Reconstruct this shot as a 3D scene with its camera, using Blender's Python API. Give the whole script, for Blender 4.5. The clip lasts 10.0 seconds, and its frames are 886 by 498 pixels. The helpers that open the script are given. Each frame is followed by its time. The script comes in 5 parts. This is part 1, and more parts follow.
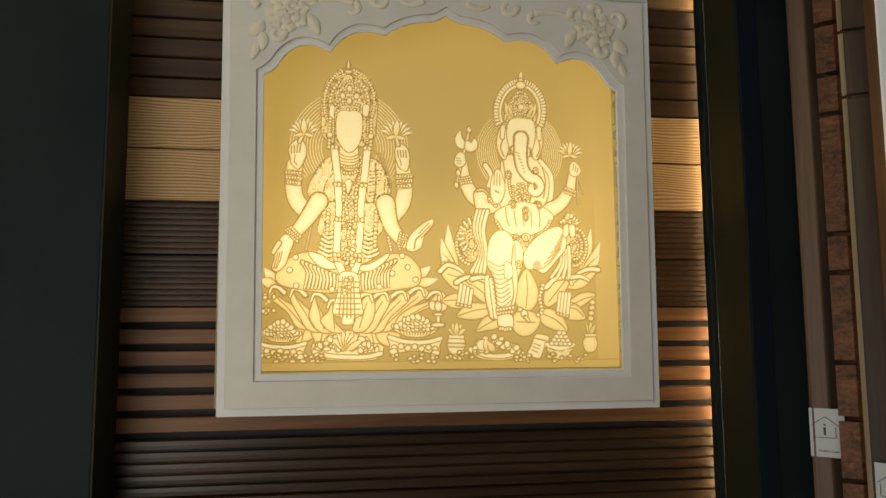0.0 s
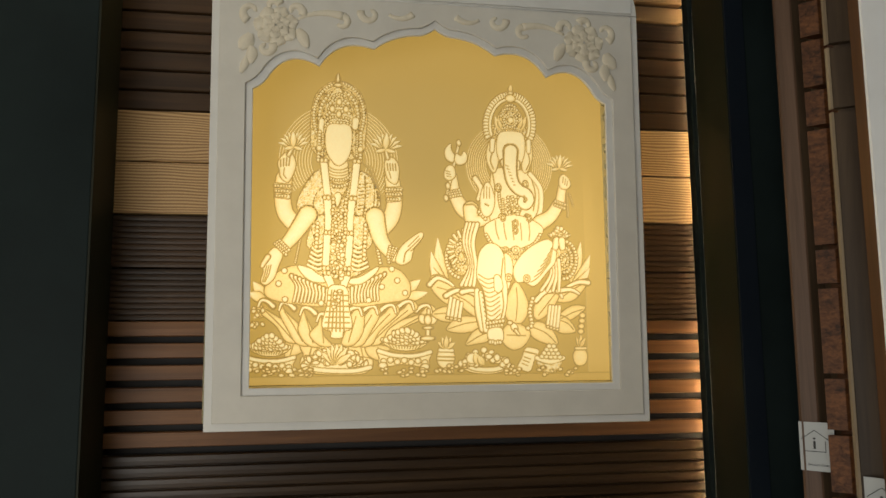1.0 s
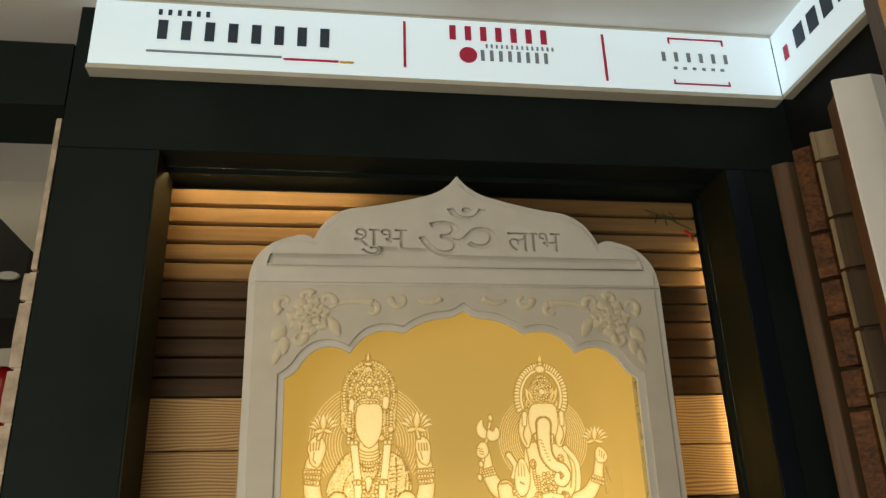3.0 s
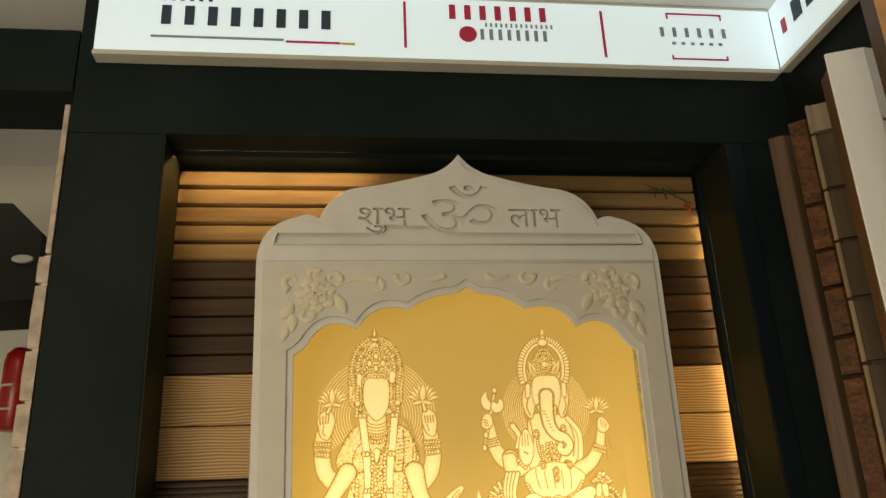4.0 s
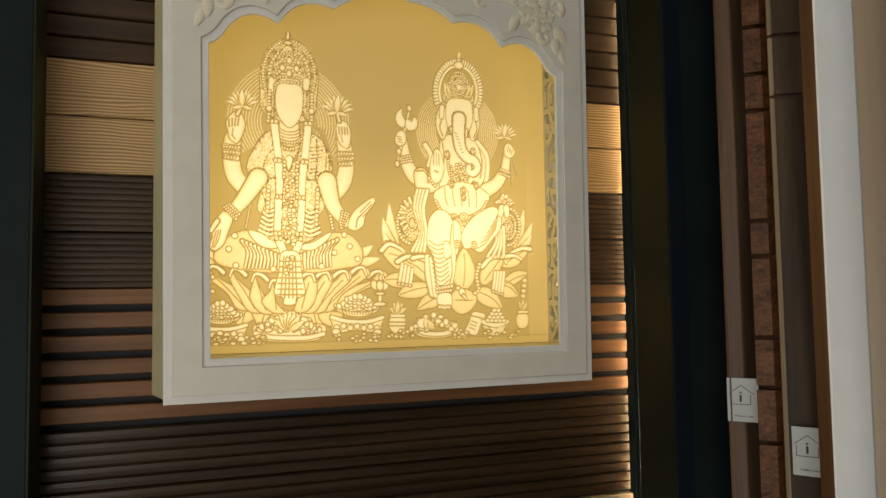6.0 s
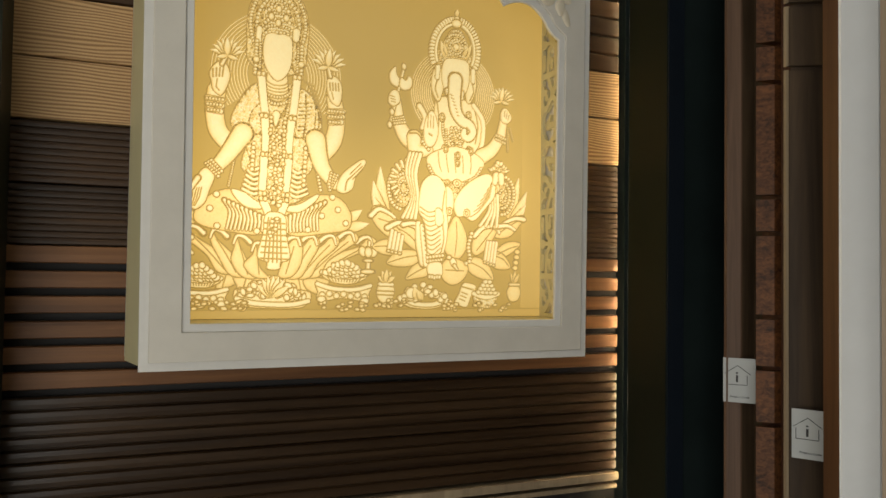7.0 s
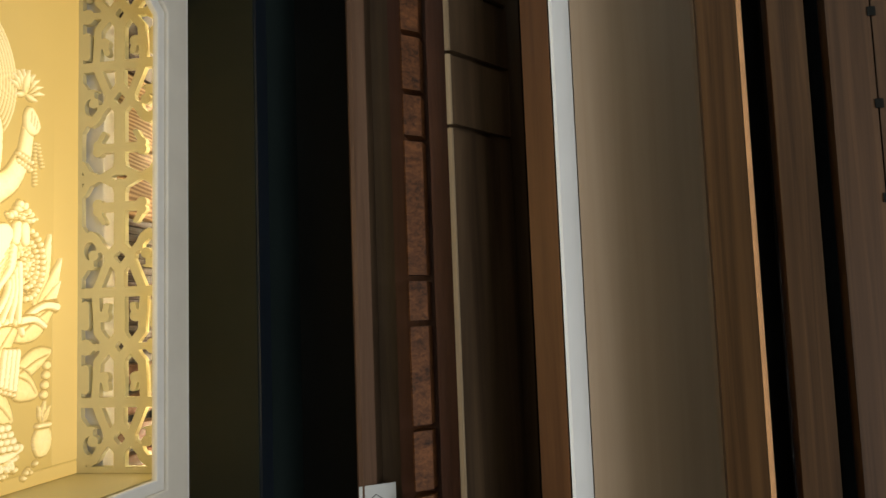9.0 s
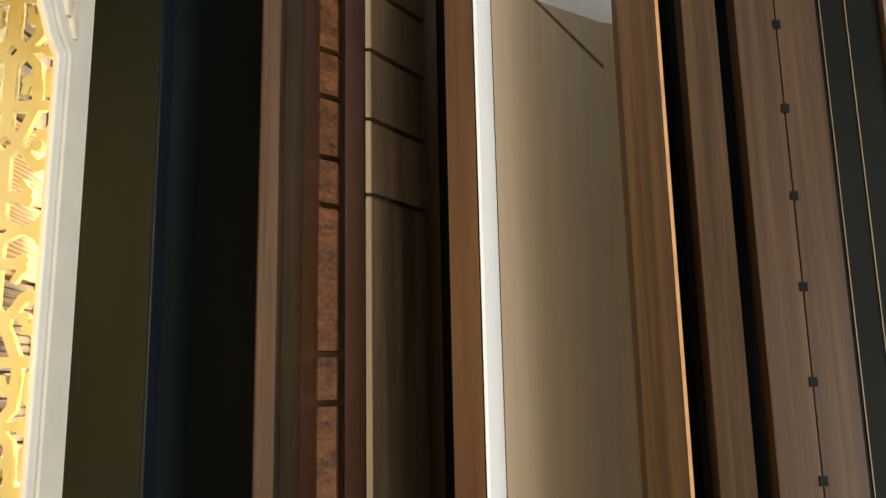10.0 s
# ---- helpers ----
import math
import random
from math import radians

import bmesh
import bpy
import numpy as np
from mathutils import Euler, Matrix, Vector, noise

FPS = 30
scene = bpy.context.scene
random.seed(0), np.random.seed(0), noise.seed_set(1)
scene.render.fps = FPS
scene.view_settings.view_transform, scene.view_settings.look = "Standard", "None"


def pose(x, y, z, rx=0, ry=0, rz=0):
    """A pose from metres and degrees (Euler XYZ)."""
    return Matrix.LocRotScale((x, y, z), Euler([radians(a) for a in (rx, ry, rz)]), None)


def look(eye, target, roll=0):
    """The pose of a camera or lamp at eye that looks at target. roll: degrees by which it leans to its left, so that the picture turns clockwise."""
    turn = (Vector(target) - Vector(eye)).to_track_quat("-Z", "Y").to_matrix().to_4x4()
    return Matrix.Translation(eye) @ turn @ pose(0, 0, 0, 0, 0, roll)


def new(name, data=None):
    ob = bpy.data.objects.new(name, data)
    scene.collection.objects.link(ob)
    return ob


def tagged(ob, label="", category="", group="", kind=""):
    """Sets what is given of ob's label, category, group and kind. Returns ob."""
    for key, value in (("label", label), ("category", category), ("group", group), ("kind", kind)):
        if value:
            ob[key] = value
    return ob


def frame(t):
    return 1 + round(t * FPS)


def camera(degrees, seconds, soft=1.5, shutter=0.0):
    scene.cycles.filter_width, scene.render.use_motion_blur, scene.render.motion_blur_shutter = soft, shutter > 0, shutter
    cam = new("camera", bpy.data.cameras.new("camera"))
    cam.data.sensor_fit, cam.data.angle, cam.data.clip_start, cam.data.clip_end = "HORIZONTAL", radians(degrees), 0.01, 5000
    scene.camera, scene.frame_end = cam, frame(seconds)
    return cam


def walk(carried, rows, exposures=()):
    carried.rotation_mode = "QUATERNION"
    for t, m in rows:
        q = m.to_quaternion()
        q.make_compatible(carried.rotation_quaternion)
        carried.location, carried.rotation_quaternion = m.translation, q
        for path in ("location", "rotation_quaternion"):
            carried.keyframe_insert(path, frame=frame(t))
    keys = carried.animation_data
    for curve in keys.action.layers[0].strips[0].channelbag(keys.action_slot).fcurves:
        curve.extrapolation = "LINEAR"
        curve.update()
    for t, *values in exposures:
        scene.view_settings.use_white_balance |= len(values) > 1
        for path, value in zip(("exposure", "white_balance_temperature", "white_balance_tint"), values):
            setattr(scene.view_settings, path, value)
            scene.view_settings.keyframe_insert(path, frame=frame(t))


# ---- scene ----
cam = camera(58.9, 10.0)
PATH = [
    (0, (-0.242, -1.582, 1.465), (0.078, 0.379, 1.693), -0.4),
    (0.5, (-0.233, -1.584, 1.472), (0.095, 0.375, 1.71), -0.5),
    (1, (-0.229, -1.582, 1.471), (0.101, 0.374, 1.725), -0.5),
    (1.5, (-0.228, -1.581, 1.475), (0.075, 0.373, 1.778), -0.2),
    (2, (-0.231, -1.583, 1.518), (0.054, 0.349, 1.947), -0.5),
    (2.5, (-0.237, -1.596, 1.615), (0.032, 0.301, 2.19), -0.9),
    (2.7, (-0.249, -1.601, 1.629), (0.022, 0.264, 2.298), -1.4),
    (3.8, (-0.239, -1.647, 1.637), (0.009, 0.181, 2.408), -2.8),
    (4, (-0.242, -1.648, 1.624), (0.006, 0.218, 2.3), -2.6),
    (4.5, (-0.238, -1.661, 1.573), (-0.001, 0.28, 1.991), -2.1),
    (5, (-0.271, -1.642, 1.519), (0.062, 0.316, 1.75), -2.0),
    (5.5, (-0.368, -1.562, 1.511), (0.146, 0.364, 1.681), -1.9),
    (6, (-0.441, -1.541, 1.501), (0.269, 0.324, 1.629), -0.9),
    (6.2, (-0.445, -1.546, 1.498), (0.299, 0.307, 1.615), -0.3),
    (7.3, (-0.475, -1.37, 1.482), (0.369, 0.442, 1.533), 0.8),
    (7.5, (-0.455, -1.294, 1.471), (0.456, 0.486, 1.528), 0.6),
    (8, (-0.339, -0.963, 1.508), (0.985, 0.531, 1.633), 0.6),
    (8.5, (-0.357, -0.796, 1.535), (1.385, 0.171, 1.714), -1.1),
    (9, (-0.493, -0.637, 1.574), (1.466, -0.274, 1.756), -2.1),
    (9.5, (-0.550, -0.572, 1.623), (1.431, -0.502, 1.890), -1.9),
    (10, (-0.448, -0.572, 1.584), (1.519, -0.534, 1.941), -1.2),
]
EXPOSURES = ((0.0, 0.1, 6800, 10), (2.0, 0.05, 6800, 10), (2.5, 0.05, 7800, 10), (3.8, 0.15, 8700, 10), (4.2, 0.1, 9400, 10), (4.6, 0.05, 9600, 10), (5.0, 0.1, 7100, 10),
             (6.0, 0.15, 6800, 10), (7.5, 0.05, 6700, 10), (8.0, -0.08, 6700, 10), (8.5, -0.15, 6700, 10), (9.0, 0.5, 6400, 10), (9.5, 1.25, 6700, 10), (10.0, 1.4, 6700, 10))
walk(cam, [(t, look(eye, target, roll)) for t, eye, target, roll in PATH], EXPOSURES)

import functools

# ---------- world and lights ----------
world = bpy.data.worlds.new("world")
scene.world = world
world.use_nodes = True
world.node_tree.nodes["Background"].inputs["Color"].default_value = (0.75, 0.8, 0.85, 1)
world.node_tree.nodes["Background"].inputs["Strength"].default_value = 0.2


def area_lamp(name, eye, target, width, height, watts, colour):
    data = bpy.data.lights.new(name, "AREA")
    data.shape, data.size, data.size_y, data.energy, data.color = "RECTANGLE", width, height, watts, colour
    ob = new(name, data)
    ob.matrix_world = look(eye, target)
    return ob


# unseen lamps added to light the showroom: two under the ceiling, one behind the camera
area_lamp("ceiling_fill_near", (-1.1, -1.15, 2.74), (-1.1, -1.15, 0), 0.6, 0.6, 3.2, (1.0, 0.95, 0.80))
area_lamp("ceiling_fill_side_bay", (-1.35, 0.15, 2.72), (-1.35, 0.15, 0), 0.5, 0.3, 2.2, (1.0, 0.95, 0.84))
area_lamp("front_fill_lamp", (-1.5, -2.75, 1.12), (0.1, -0.3, 1.35), 1.7, 1.4, 29.0, (0.97, 0.97, 0.95))


# ---------- materials ----------
def nodes_of(name):
    m = bpy.data.materials.new(name)
    m.use_nodes = True
    t = m.node_tree
    return m, t, t.nodes["Principled BSDF"], t.links


def mapped(t, links, scale, random_shift=True):
    co = t.nodes.new("ShaderNodeTexCoord")
    mp = t.nodes.new("ShaderNodeMapping")
    mp.inputs["Scale"].default_value = scale
    if random_shift:
        info = t.nodes.new("ShaderNodeObjectInfo")
        mul = t.nodes.new("ShaderNodeMath")
        mul.operation, mul.inputs[1].default_value = "MULTIPLY", 17.0
        links.new(info.outputs["Random"], mul.inputs[0])
        links.new(mul.outputs[0], mp.inputs["Location"])
    links.new(co.outputs["Object"], mp.inputs["Vector"])
    return mp


def ramp(t, links, fac, stops):
    r = t.nodes.new("ShaderNodeValToRGB")
    while len(r.color_ramp.elements) < len(stops):
        r.color_ramp.elements.new(0.5)
    for e, (p, c) in zip(r.color_ramp.elements, stops):
        e.position, e.color = p, (*c, 1)
    links.new(fac, r.inputs["Fac"])
    return r


def noise_node(t, links, vec, scale, detail=4, rough=0.55, dist=0.0):
    n = t.nodes.new("ShaderNodeTexNoise")
    n.inputs["Scale"].default_value, n.inputs["Detail"].default_value = scale, detail
    n.inputs["Roughness"].default_value, n.inputs["Distortion"].default_value = rough, dist
    links.new(vec, n.inputs["Vector"])
    return n


def bump(t, links, bsdf, height, strength, distance=0.002):
    b = t.nodes.new("ShaderNodeBump")
    b.inputs["Strength"].default_value, b.inputs["Distance"].default_value = strength, distance
    links.new(height, b.inputs["Height"])
    links.new(b.outputs["Normal"], bsdf.inputs["Normal"])


def wood(name, dark, light, axis="x", fine=1.0, roughness=0.45, strength=0.25, bands=0.0):
    """Stretched grain along an axis, with broader stains; bands adds cathedral figure."""
    m, t, bsdf, links = nodes_of(name)
    long, cross = 1.6, 38.0 * fine
    scale = {"x": (long, cross, cross), "z": (cross, cross, long), "y": (cross, long, cross)}[axis]
    grain = noise_node(t, links, mapped(t, links, scale).outputs[0], 1.0, 6, 0.62, 0.6)
    broad_scale = tuple(s * 0.16 for s in scale)
    broad = noise_node(t, links, mapped(t, links, broad_scale).outputs[0], 1.0, 3, 0.5, 1.2)
    mix = t.nodes.new("ShaderNodeMix")
    mix.data_type = "FLOAT"
    mix.inputs[0].default_value = 0.42
    links.new(grain.outputs["Fac"], mix.inputs[2])
    links.new(broad.outputs["Fac"], mix.inputs[3])
    fac = mix.outputs[0]
    if bands:
        wave = t.nodes.new("ShaderNodeTexWave")
        wave.wave_type, wave.bands_direction = "BANDS", "Z"
        wave.inputs["Scale"].default_value, wave.inputs["Distortion"].default_value = 1.0, bands
        wave.inputs["Detail"].default_value, wave.inputs["Detail Scale"].default_value = 2.0, 0.22
        links.new(mapped(t, links, (16, 9, 52)).outputs[0], wave.inputs["Vector"])
        two = t.nodes.new("ShaderNodeMix")
        two.data_type = "FLOAT"
        two.inputs[0].default_value = 0.5
        links.new(fac, two.inputs[2])
        links.new(wave.outputs["Fac"], two.inputs[3])
        fac = two.outputs[0]
    mid = tuple((a + b) / 2 for a, b in zip(dark, light))
    r = ramp(t, links, fac, [(0.34, dark), (0.5, mid), (0.66, light)])
    links.new(r.outputs["Color"], bsdf.inputs["Base Color"])
    bsdf.inputs["Roughness"].default_value = roughness
    bsdf.inputs["Specular IOR Level"].default_value = 0.28
    bump(t, links, bsdf, fac, strength)
    return m


def plain(name, colour, roughness=0.5, metallic=0.0, vary=0.12, scale=9.0, strength=0.03, gloss=0.5):
    """One colour with faint blotches, specks and an uneven sheen."""
    m, t, bsdf, links = nodes_of(name)
    mp = mapped(t, links, (1, 1, 1), False).outputs[0]
    n = noise_node(t, links, mp, scale, 5, 0.6)
    low = tuple(c * (1 - vary) for c in colour)
    high = tuple(min(1, c * (1 + vary)) for c in colour)
    r = ramp(t, links, n.outputs["Fac"], [(0.3, low), (0.7, high)])
    links.new(r.outputs["Color"], bsdf.inputs["Base Color"])
    bsdf.inputs["Metallic"].default_value = metallic
    bsdf.inputs["Specular IOR Level"].default_value = gloss
    fine = noise_node(t, links, mp, scale * 22, 3)
    rr = t.nodes.new("ShaderNodeMapRange")
    rr.inputs["To Min"].default_value, rr.inputs["To Max"].default_value = roughness * 0.85, min(1, roughness * 1.2)
    links.new(n.outputs["Fac"], rr.inputs["Value"])
    links.new(rr.outputs[0], bsdf.inputs["Roughness"])
    bump(t, links, bsdf, fine.outputs["Fac"], strength, 0.001)
    return m


def glowing(name, colour, strength):
    m, t, bsdf, links = nodes_of(name)
    bsdf.inputs["Base Color"].default_value = (*[min(1, c) for c in colour], 1)
    bsdf.inputs["Emission Color"].default_value = (*colour, 1)
    bsdf.inputs["Emission Strength"].default_value = strength
    return m


SHEET_Y = -0.008


def lithophane(name):
    """Translucent acrylic lit from behind: the thinner carved parts let more light through; the pools of backlight at
    the two figures and both sides are put into the emission.
    """
    m, t, bsdf, links = nodes_of(name)
    co = t.nodes.new("ShaderNodeTexCoord")
    sep = t.nodes.new("ShaderNodeSeparateXYZ")
    links.new(co.outputs["Object"], sep.inputs[0])
    depth = t.nodes.new("ShaderNodeMapRange")
    depth.inputs["From Min"].default_value, depth.inputs["From Max"].default_value = SHEET_Y + 0.001, SHEET_Y - 0.005
    links.new(sep.outputs["Y"], depth.inputs["Value"])
    r = ramp(t, links, depth.outputs[0], [(0.0, (0.28, 0.165, 0.036)), (0.15, (0.455, 0.296, 0.068)), (0.30, (0.61, 0.40, 0.108)),
                                          (0.62, (0.92, 0.655, 0.235)), (1.0, (1.0, 0.82, 0.41))])
    total = None
    for cx, cz, reach, power in ((-0.17, 1.62, 0.32, 0.42), (0.165, 1.65, 0.28, 0.42), (0.165, 1.63, 0.10, 0.12), (0.37, 1.75, 0.30, 0.12), (-0.36, 1.80, 0.38, 0.10)):
        cen = t.nodes.new("ShaderNodeCombineXYZ")
        cen.inputs["X"].default_value, cen.inputs["Y"].default_value, cen.inputs["Z"].default_value = cx, SHEET_Y, cz
        dist = t.nodes.new("ShaderNodeVectorMath")
        dist.operation = "DISTANCE"
        links.new(co.outputs["Object"], dist.inputs[0])
        links.new(cen.outputs[0], dist.inputs[1])
        fall = t.nodes.new("ShaderNodeMapRange")
        fall.interpolation_type = "SMOOTHERSTEP"
        fall.inputs["From Min"].default_value, fall.inputs["From Max"].default_value = 0.0, reach
        fall.inputs["To Min"].default_value, fall.inputs["To Max"].default_value = power, 0.0
        links.new(dist.outputs["Value"], fall.inputs["Value"])
        add = t.nodes.new("ShaderNodeMath")
        add.operation = "ADD"
        if total is None:
            add.inputs[0].default_value = 0.69
        else:
            links.new(total, add.inputs[0])
        links.new(fall.outputs[0], add.inputs[1])
        total = add.outputs[0]
    links.new(r.outputs["Color"], bsdf.inputs["Emission Color"])
    scale = t.nodes.new("ShaderNodeMath")
    scale.operation, scale.inputs[1].default_value = "MULTIPLY", LITHO_POWER
    links.new(total, scale.inputs[0])
    # shading of the relief put into the glow: steep flanks emit less
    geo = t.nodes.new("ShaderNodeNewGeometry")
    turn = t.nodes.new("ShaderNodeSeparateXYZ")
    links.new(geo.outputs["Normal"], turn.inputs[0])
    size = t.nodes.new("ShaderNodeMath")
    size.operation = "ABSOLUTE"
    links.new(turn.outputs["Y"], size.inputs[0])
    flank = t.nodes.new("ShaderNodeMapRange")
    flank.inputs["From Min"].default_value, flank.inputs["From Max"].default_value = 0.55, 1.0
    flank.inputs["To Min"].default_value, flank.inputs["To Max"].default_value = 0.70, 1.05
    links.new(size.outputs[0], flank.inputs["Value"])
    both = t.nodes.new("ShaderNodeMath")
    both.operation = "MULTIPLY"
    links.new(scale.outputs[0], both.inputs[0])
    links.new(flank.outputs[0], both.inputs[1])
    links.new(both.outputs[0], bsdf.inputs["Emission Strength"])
    bsdf.inputs["Base Color"].default_value = (0.34, 0.25, 0.11, 1)
    bsdf.inputs["Roughness"].default_value = 0.4
    return m


LITHO_POWER = 0.95
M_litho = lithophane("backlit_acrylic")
M_stone = plain("ivory_solid_surface", (0.68, 0.665, 0.62), 0.42, 0, 0.05, 14, 0.04)
# backlight through the thin carving put into a lighter, warmer base colour
M_carved = plain("carving_glow_tint", (0.70, 0.625, 0.48), 0.5, 0, 0.08, 30, 0.05)
M_field = plain("warm_ivory_solid_surface", (0.635, 0.600, 0.525), 0.45, 0, 0.05, 14, 0.04)
M_gloss_black = plain("polished_black_glass", (0.006, 0.007, 0.007), 0.08, 0, 0.2, 6, 0.01, 0.6)
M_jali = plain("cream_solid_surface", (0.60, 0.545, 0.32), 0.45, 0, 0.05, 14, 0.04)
M_laminate = plain("charcoal_green_laminate", (0.0112, 0.0172, 0.0168), 0.5, 0, 0.22, 5, 0.05, 0.06)
# jamb laminate with the niche's warm glow put into an olive tint
M_reveal = plain("warm_lit_laminate", (0.0165, 0.0170, 0.0090), 0.5, 0, 0.15, 5, 0.03, 0.12)
M_black = plain("black_laminate", (0.0085, 0.0092, 0.0085), 0.6, 0, 0.25, 6, 0.04, 0.08)
M_backing = plain("black_backing_board", (0.012, 0.010, 0.009), 0.7, 0, 0.2, 8)
M_oak = wood("light_oak", (0.29, 0.165, 0.070), (0.56, 0.360, 0.170), "x", 1.5, 0.5, 0.3, 17.0)
M_top_slat = wood("honey_brown_wood", (0.20, 0.115, 0.048), (0.38, 0.235, 0.110), "x", 1.0, 0.42, 0.15)
M_wenge = wood("wenge", (0.020, 0.0105, 0.0045), (0.074, 0.038, 0.0165), "x", 1.4, 0.42, 0.3)
M_walnut = wood("walnut", (0.085, 0.036, 0.014), (0.25, 0.114, 0.045), "x", 1.3, 0.45, 0.25)
M_flute = wood("smoked_oak", (0.022, 0.0115, 0.0054), (0.066, 0.038, 0.0185), "x", 1.4, 0.30, 0.25)
M_umber = wood("umber_sample", (0.085, 0.046, 0.027), (0.22, 0.134, 0.086), "z", 1.6, 0.5, 0.2)
M_red = wood("mahogany_sample", (0.040, 0.015, 0.009), (0.105, 0.042, 0.024), "z", 1.0, 0.5, 0.2)
M_block = wood("mahogany_end_grain", (0.018, 0.006, 0.002), (0.190, 0.072, 0.024), "y", 4.0, 0.55, 0.7)
M_moss = wood("dark_walnut_sample", (0.028, 0.017, 0.009), (0.112, 0.073, 0.041), "z", 0.8, 0.5, 0.25)
M_lip = wood("pale_olive_wood", (0.18, 0.130, 0.080), (0.36, 0.28, 0.18), "z", 1.0, 0.5, 0.2)
M_amber = wood("amber_wood", (0.060, 0.027, 0.012), (0.165, 0.078, 0.034), "z", 0.9, 0.45, 0.2)
M_teak = wood("teak_sample", (0.022, 0.010, 0.004), (0.125, 0.066, 0.027), "z", 2.0, 0.5, 0.25)
M_teak_red = wood("rosy_teak_sample", (0.020, 0.009, 0.0036), (0.102, 0.052, 0.023), "z", 2.0, 0.5, 0.25)
M_orange_edge = plain("light_orange_edge", (0.62, 0.33, 0.15), 0.6, 0, 0.15, 30)
M_beige = wood("taupe_laminate", (0.415, 0.305, 0.205), (0.475, 0.360, 0.248), "z", 1.3, 0.35, 0.03)
M_white = plain("white_board", (0.80, 0.81, 0.80), 0.4, 0, 0.04, 8)
M_paint = plain("off_white_paint", (0.66, 0.64, 0.56), 0.8, 0, 0.05, 3)
M_ceiling = plain("ceiling_paint", (0.78, 0.78, 0.76), 0.85, 0, 0.04, 3)
M_floor = plain("grey_floor_tile", (0.45, 0.44, 0.41), 0.35, 0, 0.12, 4)
M_sign = glowing("lit_sign_face", (0.62, 0.82, 1.0), 0.52)
M_lip_white = plain("aluminium_sign_edge", (0.60, 0.58, 0.50), 0.5, 0, 0.06, 10)
M_ink = plain("dark_blue_print", (0.035, 0.06, 0.10), 0.5)
M_ink_red = plain("crimson_print", (0.62, 0.03, 0.10), 0.5)
M_ink_grey = plain("grey_print", (0.30, 0.36, 0.40), 0.5)
M_ink_black = plain("black_print", (0.02, 0.02, 0.02), 0.5)
M_ink_yellow = plain("yellow_print", (0.80, 0.50, 0.12), 0.5)
M_tag = plain("white_tag_paper", (0.46, 0.48, 0.48), 0.6, 0, 0.04, 12)
M_led = glowing("led_strip", (1.0, 0.78, 0.46), 27.0)
M_led_low = glowing("led_strip_low", (1.0, 0.78, 0.46), 60.0)
M_led_top = glowing("led_strip_top", (1.0, 0.74, 0.40), 46.0)
M_led_wash = glowing("added_wash_bright", (1.0, 0.76, 0.40), 9.5)
M_led_wash_weak = glowing("added_wash_dim", (1.0, 0.76, 0.40), 5.0)
M_led_box = glowing("led_tape", (1.0, 0.76, 0.36), 1.2)
M_edge_blue = plain("blue_black_strip", (0.0075, 0.0115, 0.0175), 0.4, 0, 0.15, 6, 0.03, 0.35)
M_red_paint = plain("red_enamel", (0.34, 0.012, 0.016), 0.25, 0, 0.1, 10)
M_metal = plain("grey_lamp_glass", (0.30, 0.31, 0.29), 0.25, 0.2, 0.08, 12)
M_cladding = plain("pale_rose_limestone", (0.44, 0.36, 0.29), 0.7, 0, 0.3, 38, 0.3)
M_mortar = plain("cladding_mortar", (0.60, 0.54, 0.45), 0.85, 0, 0.15, 30, 0.2)
M_leaf = plain("dull_green_leaf", (0.030, 0.060, 0.020), 0.6)


# ---------- mesh helpers ----------
def link(name, bm, material, parent=None, label="", smooth=False):
    me = bpy.data.meshes.new(name)
    bmesh.ops.recalc_face_normals(bm, faces=bm.faces)
    bm.to_mesh(me)
    bm.free()
    me.materials.append(material)
    if smooth:
        me.shade_smooth()
    ob = new(name, me)
    ob.parent = parent
    if label:
        tagged(ob, label)
    return ob


def part(name, bm, material, parent, label="", smooth=False):
    return link(name, bm, material, parent, label, smooth)


def thing(name, label, category, group="", kind=""):
    return tagged(new(name), label, category, group, kind)


def add_box(bm, x0, x1, y0, y1, z0, z1, bevel=0.0):
    made = bmesh.ops.create_cube(bm, size=1)["verts"]
    for v in made:
        v.co = Vector((x0 + (v.co.x + 0.5) * (x1 - x0), y0 + (v.co.y + 0.5) * (y1 - y0), z0 + (v.co.z + 0.5) * (z1 - z0)))
    if bevel:
        edges = list({e for v in made for e in v.link_edges})
        bmesh.ops.bevel(bm, geom=edges, offset=bevel, segments=2, affect="EDGES", profile=0.6)
    return bm


def box(x0, x1, y0, y1, z0, z1, bevel=0.0):
    return add_box(bmesh.new(), x0, x1, y0, y1, z0, z1, bevel)


def prism(points, low, high, along="z", bm=None):
    """A closed outline swept along an axis. along z: points are (x, y); along x: (y, z); along y: (x, z)."""
    bm = bm or bmesh.new()
    place = {"z": lambda p, s: (p[0], p[1], s), "x": lambda p, s: (s, p[0], p[1]), "y": lambda p, s: (p[0], s, p[1])}[along]
    a = [bm.verts.new(place(p, low)) for p in points]
    b = [bm.verts.new(place(p, high)) for p in points]
    bm.faces.new(a[::-1])
    bm.faces.new(b)
    for i in range(len(points)):
        j = (i + 1) % len(points)
        bm.faces.new((a[i], a[j], b[j], b[i]))
    return bm


def structure(name, bm, material, label=""):
    return tagged(link(name, bm, material), label, kind="structure")


